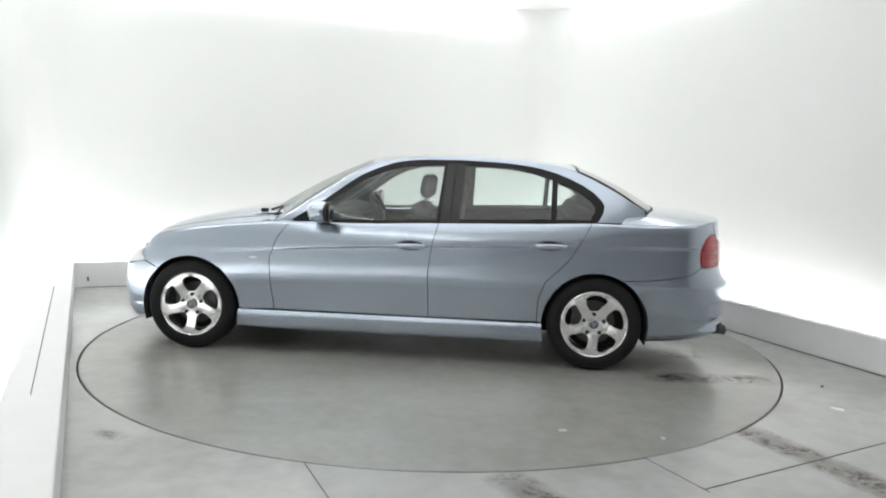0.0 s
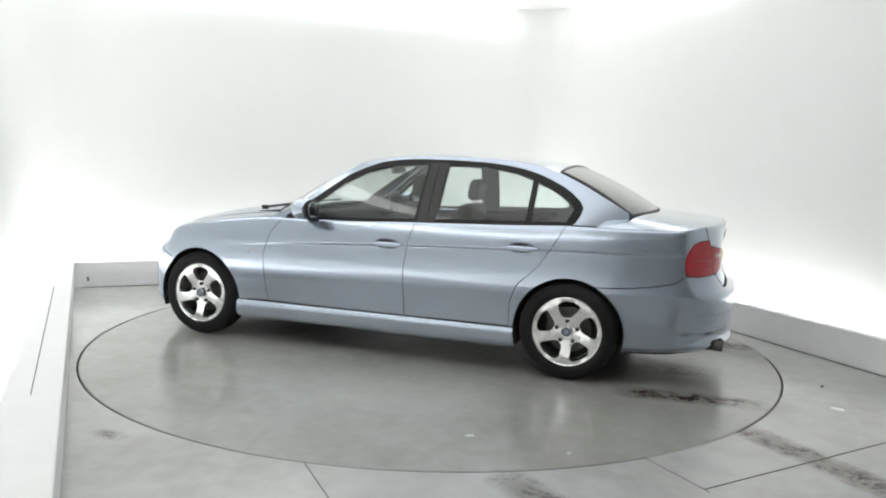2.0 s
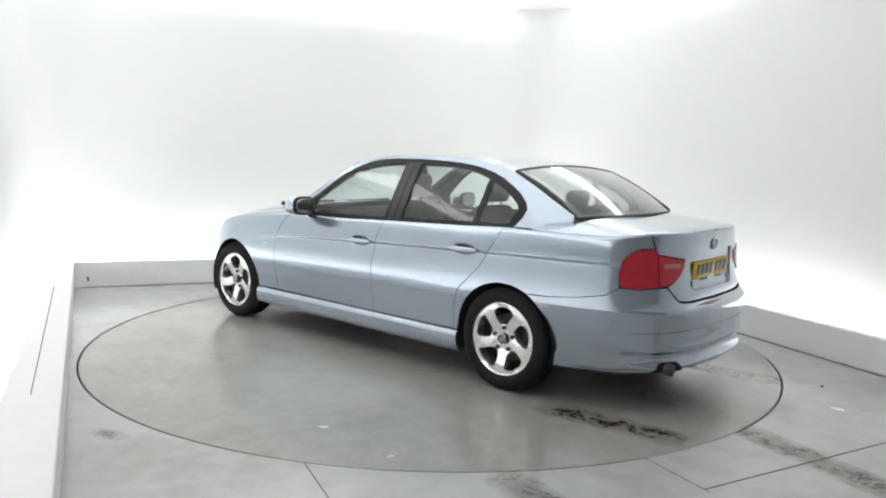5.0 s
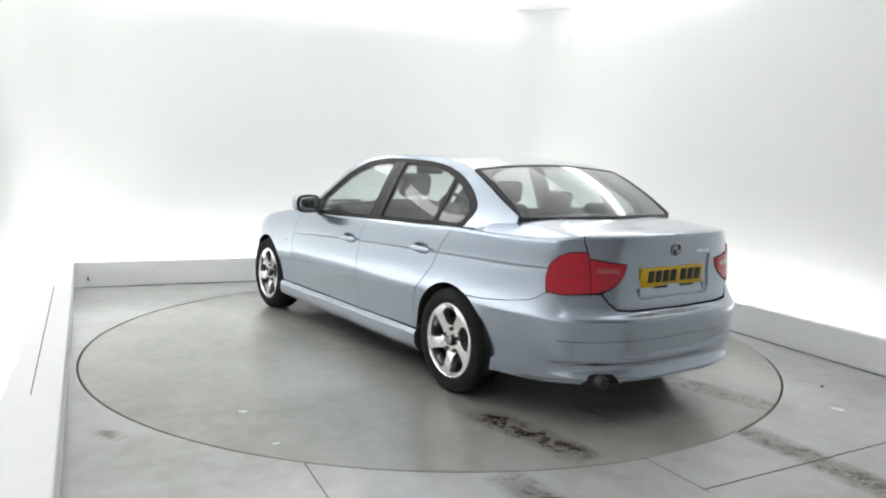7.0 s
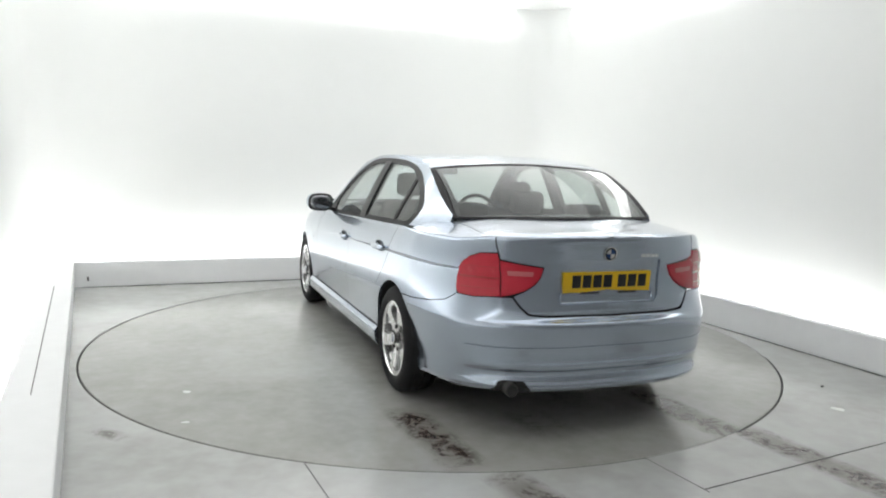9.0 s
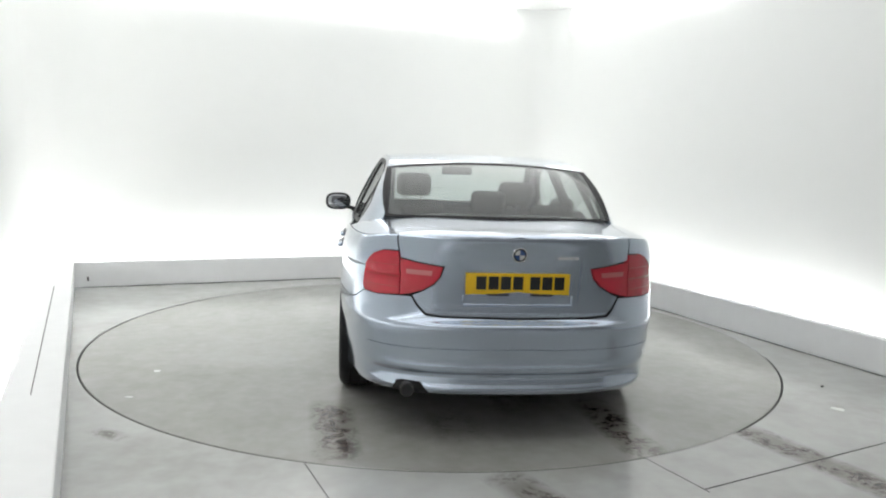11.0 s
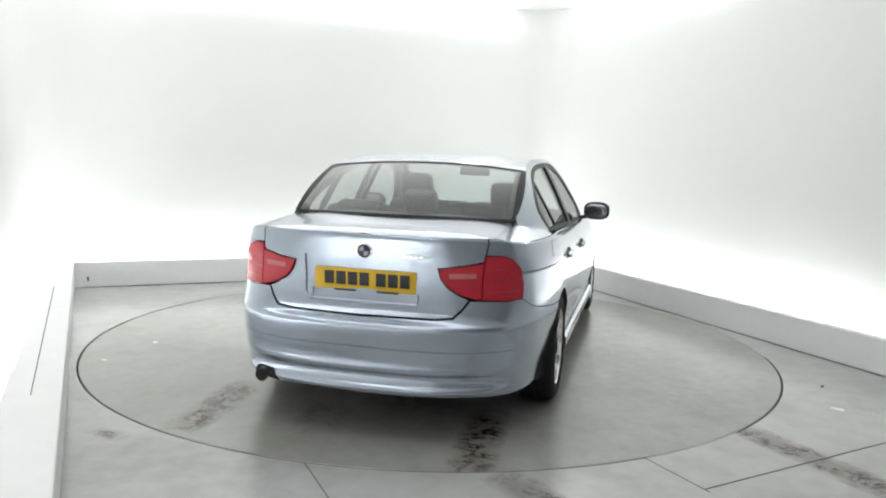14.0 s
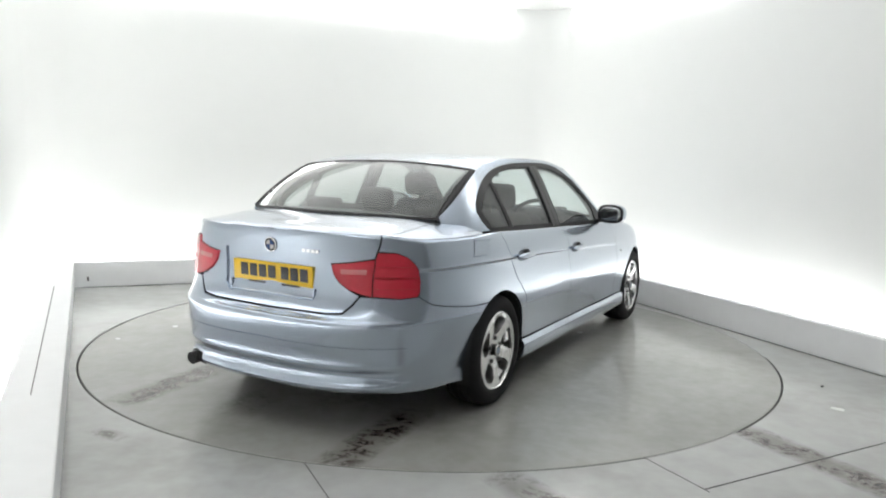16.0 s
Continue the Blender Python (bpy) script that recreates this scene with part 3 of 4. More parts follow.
def strip(a, b, side, n=16, bow=.006, flip=False):
    """A narrow rounded strip between two edges given as functions of 0 .. 1."""
    bm = bmesh.new()
    rows = []
    for i in range(n + 1):
        p, q = Vector(a(i / n)), Vector(b(i / n))
        mid = (p + q) / 2 + Vector((0, bow, bow))
        rows.append([bm.verts.new(c * Vector((1, side, 1))) for c in (p, (p + mid) / 2 + Vector((0, bow * .4, bow * .4)), mid, (q + mid) / 2 + Vector((0, bow * .4, bow * .4)), q)])
    for i in range(n):
        for j in range(4):
            ring = (rows[i][j], rows[i][j + 1], rows[i + 1][j + 1], rows[i + 1][j])
            bm.faces.new(ring if (side > 0) != flip else ring[::-1]).smooth = True
    return bm


def along_path(pts):
    return [curve(*[(i / (len(pts) - 1), p[k]) for i, p in enumerate(pts)]) for k in (0, 1)]


def build_wheel(parent):
    """One alloy wheel about its own axis y, outer face towards +y."""
    def turned(profile, n=56, closed=False):
        bm = bmesh.new()
        rings = [[bm.verts.new((r * math.cos(k * math.tau / n), y, r * math.sin(k * math.tau / n))) for k in range(n)] for y, r in profile]
        for i in range(len(rings) - (0 if closed else 1)):
            a, b = rings[i], rings[(i + 1) % len(rings)]
            for k in range(n):
                bm.faces.new((a[k], b[k], b[(k + 1) % n], a[(k + 1) % n])).smooth = True
        bmesh.ops.recalc_face_normals(bm, faces=bm.faces)
        return bm
    wheel = part("wheel", turned([(.028, .216), (.024, .2235), (.014, .2245), (.004, .215), (-.01, .206), (-.06, .198), (-.15, .198), (-.17, .214), (-.175, .222), (-.165, .206), (-.06, .190), (.0, .195)], closed=True), M_RIM, parent, "silver alloy wheel with five broad spokes")
    part("tyre", turned([(.020, .218), (.030, .226), (.036, .24), (.038, .258), (.032, .280), (.020, .297), (.010, .304), (.004, .3085), (-.02, .311), (-.025, .304), (-.032, .304), (-.037, .3115), (-.07, .312), (-.075, .304), (-.082, .304), (-.087, .312), (-.12, .311),
                      (-.125, .304), (-.132, .304), (-.137, .31), (-.155, .306), (-.170, .297), (-.182, .28), (-.188, .258), (-.184, .235), (-.170, .218)]), M_RUBBER, wheel, "black rubber road tyre")
    bm = bmesh.new()
    for y in (0.0, -.045):
        rings, edges = [[(.214 * math.cos(k * math.tau / 60), .214 * math.sin(k * math.tau / 60)) for k in range(60)]], []
        for j in range(5):
            c = radians(-90 + 36 + 72 * j)
            hole = []
            for r, w, turn in ((.088, 6, -1), (.091, 12, -1), (.102, 18, -1), (.122, 21.5, 0), (.148, 23.5, 1.5), (.170, 24, 3), (.184, 22, 4), (.192, 16, 4.5), (.196, 6, 4.5)):
                hole.append((r, radians(w), radians(turn)))
            hole = [(r * math.cos(c + w + k), r * math.sin(c + w + k)) for r, w, k in hole] + [(r * math.cos(c - w + k), r * math.sin(c - w + k)) for r, w, k in hole[::-1]]
            rings.append(hole)
        layer = []
        for ring in rings:
            vs = [bm.verts.new((p[0], y, p[1])) for p in ring]
            layer.append(vs)
            edges += [bm.edges.new((a, b)) for a, b in zip(vs, vs[1:] + vs[:1])]
        if y == 0.0:
            top = layer
            bmesh.ops.triangle_fill(bm, edges=edges, use_beauty=True, normal=(0, 1, 0))
        else:
            for va, vb in zip(top, layer):
                n = len(va)
                for k in range(n):
                    bm.faces.new((va[k], va[(k + 1) % n], vb[(k + 1) % n], vb[k]))
    for k in range(1, 9):
        for c in (Vector((1, 0, 0)), Vector((0, 0, 1)), Vector((1, 0, 1)).normalized(), Vector((1, 0, -1)).normalized()):
            if k < 4:
                bmesh.ops.bisect_plane(bm, geom=bm.verts[:] + bm.edges[:] + bm.faces[:], dist=1e-5, plane_co=c * (k - 2) * .07, plane_no=c)
    for v in bm.verts:
        r = math.hypot(v.co.x, v.co.z)
        a = math.atan2(v.co.z, v.co.x) - radians(-90)
        ridge = abs(math.cos(a * 2.5))
        v.co.y += .016 * ramp(.20, .07, r) * -1 + .022 + .016 * (ridge - .5) * ramp(.05, .1, r) * ramp(.212, .185, r)
    bmesh.ops.recalc_face_normals(bm, faces=bm.faces)
    for f in bm.faces:
        f.smooth = True
    part("rim", bm, M_RIM, wheel)
    part("hub_cap", solid(("tube", .034, .014), pose(0, .018, 0, 90, 0, 0), bevel=.004), M_BLACK, wheel, "dark round hub cap with a pale ring")
    part("hub_ring", solid(("ring", .030, .003), pose(0, .026, 0, 90, 0, 0)), M_RIM, wheel)
    part("hub_badge", solid(("tube", .019, .004), pose(0, .0262, 0, 90, 0, 0), bevel=.001), M_HUB, wheel, "pale blue-grey hub roundel")
    for j in range(5):
        c = radians(90 + 72 * j)
        part("wheel_bolt", solid(("tube", .0125, .014), pose(.068 * math.cos(c), .006, .068 * math.sin(c), 90, 0, 0), bevel=.002), M_BLACK, wheel)
    bm = solid(("tube", .145, .024), pose(0, -.07, 0, 90, 0, 0))
    add(bm, solid(("tube", .075, .05), pose(0, -.055, 0, 90, 0, 0)))
    part("brake_disc", bm, M_DISC_STEEL, wheel, "worn steel brake disc, darkened for the shade in the wheel")
    # added black backing, stands in for the shade seen between the spokes
    part("wheel_shade_disc", solid(("tube", .187, .006), pose(0, -.10, 0, 90, 0, 0)), M_SHADE, wheel, "black backing disc for the shade inside the wheel")
    part("brake_caliper", solid(("box", .07, .07, .17), pose(.10, -.075, .06, 0, 25, 0), bevel=.012), M_DARK, wheel)
    return wheel


def build_car():
    car = tagged(new("car"), "pale metallic blue four-door saloon car on a turntable", "car")
    low = dict(us=U, vs=VS, warp=warp_z, flip=True)
    tail = dict(us=U, vs=ZS, flip=True)
    belt = lambda a, b, n=8: [(a + (b - a) * i / n, BELT(a + (b - a) * i / n)) for i in range(n + 1)]
    for sd in (1, -1):
        one = (sd,)
        # front wing, with its part of the upper deck
        bm = bmesh.new()
        skin(bm, SEAM_F + [(1.03, .306)] + arch(1.38, 4, 134) + [(1.74, .60), (1.80, .64), (1.835, .70)] + belt(1.85, .72), side_skin, sides=one, **low)
        skin(bm, [(.66, .70), (.66, .845)] + [(x, HOOD_W(x) - .001) for x in (.75, .9, 1.1, 1.3, 1.5, 1.65, 1.78)] + [(1.80, .70), (1.7, .705), (1.4, .715), (1.0, .715)], hood_deck, us=[i * .05 for i in range(10, 45)], vs=[.70, .73, .76, .79, .81, .83, .85], sides=one, gap=.002)
        wing = part("front_wing", bm, M_PAINT, car)
        part("side_repeater", solid(("ball", .028, .004, .008), pose(.93, sd * .900, .665)), M_LENS, wing, "small clear side repeater")
        # doors
        bm = bmesh.new()
        skin(bm, SEAM_F + SEAM_M[::-1] + belt(-.325, .69)[1:-1], side_skin, sides=one, **low)
        door = part("front_door", bm, M_PAINT, car)
        bm = bmesh.new()
        skin(bm, SEAM_M + SEAM_R[::-1] + belt(-1.338, -.325)[1:-1], side_skin, sides=one, **low)
        door2 = part("rear_door", bm, M_PAINT, car)
        for d, hx, hz in ((door, -.145, .786), (door2, -1.075, .822)):
            y = lower(hx, hz)[1]
            bm = solid(("ball", .110, .020, .018, .72), pose(hx, sd * (y + .018), hz))
            part("door_handle", bm, M_PAINT, d, "body-coloured pull handle")
            # dark patches on the door skin give the handle hollow its shade
            part("handle_shade", solid(("ball", .050, .008, .012), pose(hx + .012, sd * (y + .002), hz + .021)), M_SHADE, d, "dark patch for the shade above the handle")
            part("handle_cup_shade", solid(("ball", .088, .006, .034, .85), pose(hx + .005, sd * (y - .001), hz + .003)), M_JOINT, d, "dark patch for the shaded hollow behind the handle")
        # rear quarter, with its part of the upper deck
        bm = bmesh.new()
        skin(bm, belt(-1.338, -2.322) + [(-2.335, .955), (-2.35, .92)] + LAMP_OUT[4::-1] + [(-2.105, .73), (-2.112, .706), (-2.095, .697), (-2.02, .662), (-1.875, .637), (-1.70, .617)] + arch(-1.38, 62, 176) + [(-1.03, .306)] + SEAM_R[::-1][:-1], side_skin, sides=one, **low)
        edge = [lower(s, BELT(s))[:2] for s in (-2.325, -2.29, -2.25, -2.2, -2.14, -2.07, -2.0, -1.9, -1.8, -1.7, -1.6, -1.52)]
        skin(bm, edge + [(-1.60, .655), (-1.72, .626), (-2.0, .616), (-2.14, .614)], boot_deck, us=[-2.2 + i * .05 for i in range(20)], vs=[.62, .64, .66, .68, .70, .715, .73, .74, .75, .76, .77, .78, .79, .80], sides=one, gap=.002)
        quarter = part("rear_quarter", bm, M_PAINT, car)
        if sd < 0:
            flap = [(-1.50, .947), (-1.56, .868), (-1.69, .872), (-1.66, .955)]
            bm = bmesh.new()
            skin(bm, flap, side_skin, us=U, vs=VS, warp=warp_z, flip=True, sides=one, gap=.002, thick=.003, out=.0015)
            part("fuel_flap", bm, M_PAINT, quarter)
            bm = bmesh.new()
            skin(bm, flap, side_skin, us=U, vs=VS, warp=warp_z, flip=True, sides=one, gap=0, thick=0, out=.0008)
            part("fuel_flap_gap", bm, M_JOINT, quarter, "dark joint round the fuel flap")
        # sill
        bm = bmesh.new()
        skin(bm, [(-1.045, .158), (1.045, .175), (1.04, .303), (-1.035, .303)], side_skin, sides=one, **low)
        part("sill", bm, M_PAINT, car)
        # roof side, pillars and window surround
        bm = bmesh.new()
        outer = [(.80, .918), (.68, .975), (.60, 1.022), (.47, 1.108), (.35, 1.20), (.25, 1.268)] + [(x, RAIL(x)) for x in (.16, .08, .012, -.1, -.223, -.4, -.574, -.7, -.846, -.92, -1.0, -1.08, -1.15, -1.21, -1.25)] + \
            [(-1.33, 1.268), (-1.45, 1.208), (-1.58, 1.135), (-1.70, 1.066), (-1.705, .985)] + belt(-1.66, -1.37, 5)
        skin(bm, outer + DLO[::-1], glass_side, us=GU, vs=GV, flip=True, sides=one, gap=.0015, thick=.02)
        part("roof_side", bm, M_PAINT, car)
        bm = bmesh.new()
        skin(bm, DLO + belt(-1.365, .70, 20), glass_side, us=GU, vs=GV, flip=True, sides=one, gap=.001, thick=.03, out=-.004, holes=(GLASS_F, GLASS_R, GLASS_Q))
        part("window_surround", bm, M_TRIM, car, "black window surround and centre pillar")
        for nm, g, own in (("front_side_window", GLASS_F, door), ("rear_side_window", GLASS_R, door2), ("quarter_window", GLASS_Q, car)):
            bm = bmesh.new()
            skin(bm, g, glass_side, us=GU, vs=GV, flip=True, sides=one, gap=-.004, thick=0, out=-.010)
            part(nm, bm, M_GLASS, own, "lightly tinted side glass")
        # pale trim inside the rear pillar, glossy covers on the centre pillar
        bm = bmesh.new()
        skin(bm, [(-1.25, 1.296), (-1.33, 1.261), (-1.45, 1.201), (-1.58, 1.128), (-1.695, 1.06), (-1.70, .985), (-1.40, .985), (-1.445, 1.085), (-1.40, 1.14), (-1.29, 1.225), (-1.2, 1.265)], glass_side, us=GU, vs=GV, flip=True, sides=one, gap=0, thick=0, out=-.016)
        part("rear_pillar_trim", bm, M_PILLAR, car, "pale grey pillar trim")
        for own, x0, x1 in ((door, -.332, -.392), (door2, -.399, -.458)):
            bm = bmesh.new()
            skin(bm, [(x0, .948), (x0 - .024, 1.338), (x1 - .024, 1.338), (x1, .952)], glass_side, us=GU, vs=GV, flip=True, sides=one, gap=0, thick=.006, out=.001)
            part("pillar_cover", bm, M_BLACK, own, "glossy black pillar cover")
        # rear lamps
        bm = bmesh.new()
        skin(bm, LAMP_OUT, lower, sides=one, gap=.003, thick=.03, out=.006, **tail)
        lamp = part("tail_light", bm, M_RED, car, "red wrap-round tail light")
        for z, w, s0 in ((.797, .010, -2.116), (.745, .003, -2.118), (.850, .003, -2.144)):
            bm = bmesh.new()
            skin(bm, [(s0, z + w / 2), (-2.36, z - .002 + w / 2), (-2.36, z - .002 - w / 2), (s0, z - w / 2)], lower, sides=one, gap=0, thick=.004, out=.0075, **tail)
            part("lens_rib", bm, M_RED_DARK, lamp, "dark red divider")
        bm = bmesh.new()
        skin(bm, LAMP_IN, lower, sides=one, gap=.003, thick=.03, out=.006, **tail)
        lamp = part("tail_light_inner", bm, M_RED, car, "red inner half of the tail light")
        bm = bmesh.new()
        skin(bm, [(-2.40, .836), (-2.535, .832), (-2.53, .808), (-2.40, .812)], lower, sides=one, gap=0, thick=.004, out=.0085, **tail)
        part("reversing_lens", bm, M_LENS_PINK, lamp, "pale reversing lens")
        # head lamps
        bm = bmesh.new()
        skin(bm, [(1.75, .605), (1.81, .64), (1.845, .70), (1.95, .685), (2.2, .635), (2.33, .60), (2.3, .545), (2.0, .55)], lower, sides=one, gap=.003, thick=.02, us=U, vs=ZS, flip=True, out=.004)
        part("headlight", bm, M_LENS, car, "clear headlight lens")
        # mirrors
        bm = solid(("ball", .080, .102, .071, .8), pose(.455, sd * .948, .994, 0, 0, sd * 8))
        for v in bm.verts:
            if v.co.x < .41:
                v.co.x = .41 + (v.co.x - .41) * .25
        mirror = part("door_mirror", bm, M_PAINT, car, "body-coloured door mirror")
        part("mirror_rim", solid(("ball", .02, .101, .070, .7), pose(.395, sd * .948, .994, 0, 0, sd * 4)), M_TRIM, mirror, "black mirror rim")
        part("mirror_glass", solid(("ball", .010, .084, .054, .7), pose(.381, sd * .948, .994, 0, 0, sd * 4)), M_MIRROR, mirror, "silvered mirror glass")
        part("mirror_foot", solid(("box", .09, .10, .028), pose(.46, sd * .845, .938, sd * 14, 0, 0), bevel=.01), M_TRIM, mirror, "black mirror foot")
        # arch liners
        for wx in (1.38, -1.38):
            bm = bmesh.new()
            pts = [(wx - .352 * math.cos(radians(a)), .308 + .352 * math.sin(radians(a))) for a in range(-20, 201, 10)]
            near = [bm.verts.new((x, sd * .865, z)) for x, z in pts]
            far = [bm.verts.new((x, sd * .56, z)) for x, z in pts]
            for i in range(len(pts) - 1):
                bm.faces.new((near[i], near[i + 1], far[i + 1], far[i])).smooth = True
            bm.faces.new(far)
            part("wheel_arch_liner", bm, M_SHADE, car, "black wheel arch liner")
    # bumpers
    both = (1, -1)
    bm = bmesh.new()
    skin(bm, [(-1.70, .6165), (-1.875, .6365), (-2.02, .6615), (-2.095, .6965), (-2.112, .7055), (-2.23, .6975), (-2.37, .7035), (-2.43, .704), (-2.462, .660), (-2.505, .620), (-2.60, .611), (S_TAIL, .606), (S_TAIL, .238), (-2.50, .238), (-2.2, .228), (-1.80, .215), (-1.712, .215)] + arch(-1.38, -14, 61, 16),
         lower, sides=both, keep=(S_TAIL,), thick=.025, **tail)
    bumper = part("rear_bumper", bm, M_PAINT, car, weld=.00002)
    for sd in both:
        bm = bmesh.new()
        skin(bm, [(-2.16, .462), (S_TAIL, .470), (S_TAIL, .468), (-2.16, .460)], lower, sides=(sd,), gap=0, thick=0, out=.0030, **tail)
        part("bumper_joint", bm, M_SEAM, bumper, "fine dark joint line")
    bm = bmesh.new()
    skin(bm, [(-1.85, .228), (-2.2, .236), (S_TAIL, .248), (S_TAIL, .215), (-2.2, .208), (-1.85, .203)], lower, sides=both, keep=(S_TAIL,), thick=.02, out=-.012, **tail)
    part("rear_valance", bm, M_TRIM, bumper, "black lower valance", weld=.00002)
    # black sheet on the bumper paints the dark of the exhaust cut-out
    bm = bmesh.new()
    skin(bm, [(-2.30, .236), (-2.335, .282), (-2.37, .292), (-2.47, .290), (-2.51, .238)], lower, sides=(1,), gap=0, thick=.01, out=.004, **tail)
    part("exhaust_shade", bm, M_SHADE, bumper, "black patch for the shaded cut-out above the tailpipe")
    bm = bmesh.new()
    skin(bm, arch(1.38, 134, 194, 16)[::-1] + [(1.74, .595), (1.80, .60), (2.0, .546), (2.3, .541), (2.42, .60), (S_NOSE, .60), (S_NOSE, .19), (2.2, .185), (1.85, .19)], lower, sides=both, keep=(S_NOSE,), us=U, vs=ZS, flip=True, thick=.02)
    part("front_bumper", bm, M_PAINT, car, weld=.00002)
    # boot lid: upper deck and rear face
    bm = bmesh.new()
    rim = [(lower(s, BELT(s))[0], lower(s, BELT(s))[1]) for s in (S_TAIL, -2.85, -2.75, -2.65, -2.55, -2.47, -2.40, -2.36, -2.327)]
    skin(bm, [(-1.66, 0), *rim, (-2.14, .612), (-2.0, .614), (-1.72, .624), (-1.66, .60)], boot_deck, us=[-2.3 + i * .035 for i in range(20)], vs=[i * .06 for i in range(12)], sides=both, gap=0)
    skin(bm, [(S_TAIL, .611), (-2.60, .616), (-2.512, .626), (-2.469, .665), (-2.436, .708), (-2.49, .731), (-2.543, .763), (-2.575, .80), (-2.594, .854), (-2.47, .871), (-2.364, .889), (-2.355, .92), (-2.34, .955), (-2.327, BELT(-2.327)), (-2.45, BELT(-2.45)), (-2.6, BELT(-2.6)), (S_TAIL, BELT(S_TAIL)),
              (S_TAIL, .888), (-2.64, .884), (-2.657, .70), (-2.69, .664), (S_TAIL, .66)], boot_face, sides=both, keep=(S_TAIL,), thick=.016, gap=.0008, us=U, vs=ZS, flip=True)
    boot = part("boot_lid", bm, M_PAINT, car, weld=.00002)
    bm = bmesh.new()
    skin(bm, [(S_TAIL, .652), (-2.70, .656), (-2.648, .70), (-2.63, .892), (S_TAIL, .895)], boot_face, sides=both, keep=(S_TAIL,), thick=.0, gap=0, out=-.010, **tail)
    part("plate_recess", bm, M_PAINT, boot, weld=.00002)
    plate = part("number_plate", solid(("box", .008, .52, .112), pose(-2.268, 0, .770, 0, -4, 0), bevel=.003), M_YELLOW, boot, "yellow rear number plate with dark bars")
    part("plate_ledge", solid(("box", .024, .545, .014), pose(-2.273, 0, .671, 0, -20, 0), bevel=.005), M_PAINT, boot)
    for yy in (.272, -.272):
        part("plate_ledge", solid(("box", .020, .012, .05), pose(-2.271, yy, .696, 0, -4, 0), bevel=.005), M_PAINT, boot)
    x0 = -.208
    for w, gapw in ((.05, .011), (.05, .011), (.05, .011), (.05, .035), (.05, .011), (.05, .011), (.05, 0)):
        part("plate_bar", solid(("box", .003, w, .066), pose(-2.2732, -(x0 + w / 2), .778, 0, -4, 0), bevel=.001), M_BLACK, plate, "dark bar")
        x0 += w + gapw
    for yy in (.10, -.12):
        part("plate_slot", solid(("box", .003, .11, .010), pose(-2.2715, yy, .719, 0, -4, 0)), M_BLACK, plate, "black strip along the foot of the plate")
    badge = part("boot_badge", solid(("tube", .036, .010), pose(-2.280, 0, .918, 0, 84, 0), bevel=.003), M_BLACK, boot, "small round badge, blue and white")
    part("badge_ring", solid(("ring", .035, .0025), pose(-2.285, 0, .918, 0, 84, 0)), M_RIM, badge)
    for k in range(4):
        bm = bmesh.new()
        c = bm.verts.new((0, 0, 0))
        ring = [bm.verts.new((.025 * math.cos(radians(90 * k + a)), .025 * math.sin(radians(90 * k + a)), 0)) for a in range(0, 91, 15)]
        for a, b in zip(ring, ring[1:]):
            bm.faces.new((c, a, b))
        bmesh.ops.extrude_face_region(bm, geom=bm.faces[:])
        bm.transform(pose(-2.2875, 0, .918, 0, -96, 0))
        part("badge_quarter", bm, M_BADGE_BLUE if k % 2 else M_WHITE, badge)
    for k, (w, y) in enumerate(((.022, -.205), (.022, -.233), (.022, -.261), (.020, -.287))):
        part("model_mark", solid(("box", .004, w, .016), pose(-2.273, y, .905), bevel=.001), M_RIM, boot, "small chrome mark")
    # bonnet, roof, screens
    bm = bmesh.new()
    skin(bm, [(.70, 0), (.70, .69), (1.0, .705), (1.4, .705), (1.7, .695), (1.8, .67), (1.86, .58), (1.93, .42), (1.965, .2), (1.975, 0)], hood_deck, us=[i * .06 for i in range(10, 40)], vs=[i * .05 for i in range(15)], sides=both, gap=0)
    part("bonnet", bm, M_PAINT, car, weld=.00002)
    bm = bmesh.new()
    n, k = 30, 28
    grid = [[bm.verts.new(roof_skin(i / n, math.sin(math.pi / 2 * (-1 + 2 * j / k)))) for j in range(k + 1)] for i in range(n + 1)]
    for i in range(n):
        for j in range(k):
            bm.faces.new((grid[i][j], grid[i + 1][j], grid[i + 1][j + 1], grid[i][j + 1])[::-1]).smooth = True
    bmesh.ops.recalc_face_normals(bm, faces=bm.faces)
    roof = part("roof", bm, M_PAINT, car)
    bm = bmesh.new()
    grid = [[bm.verts.new(Vector(roof_skin(.03 + .94 * i / 12, .96 * (-1 + 2 * j / 12))) - Vector((0, 0, .022))) for j in range(13)] for i in range(13)]
    for i in range(12):
        for j in range(12):
            bm.faces.new((grid[i][j], grid[i + 1][j], grid[i + 1][j + 1], grid[i][j + 1])).smooth = True
    part("headlining", bm, M_LINING, roof, "pale grey headlining")
    for nm, fn in (("rear_window", rear_screen), ("windscreen", front_screen)):
        bm = bmesh.new()
        hole = [(-.935, .035), (.935, .035), (.935, .96), (-.935, .96)]
        skin(bm, [(-1, 0), (1, 0), (1, 1), (-1, 1)], fn, us=[i * .1 for i in range(-9, 10)], vs=[i * .1 for i in range(1, 10)], gap=0, thick=.006, flip=nm == "rear_window", holes=([(u, v) for u, v in hole],))
        screen = part(nm, bm, M_TRIM, car, "raked screen with a black border")
        bm = bmesh.new()
        skin(bm, [(-.995, .01), (.995, .01), (.995, .99), (-.995, .99)], fn, us=[i * .1 for i in range(-9, 10)], vs=[i * .1 for i in range(1, 10)], gap=0, thick=0, out=.002, flip=nm == "rear_window")
        part("pane", bm, M_GLASS_REAR if nm == "rear_window" else M_GLASS_FRONT, screen, "tinted screen glass")
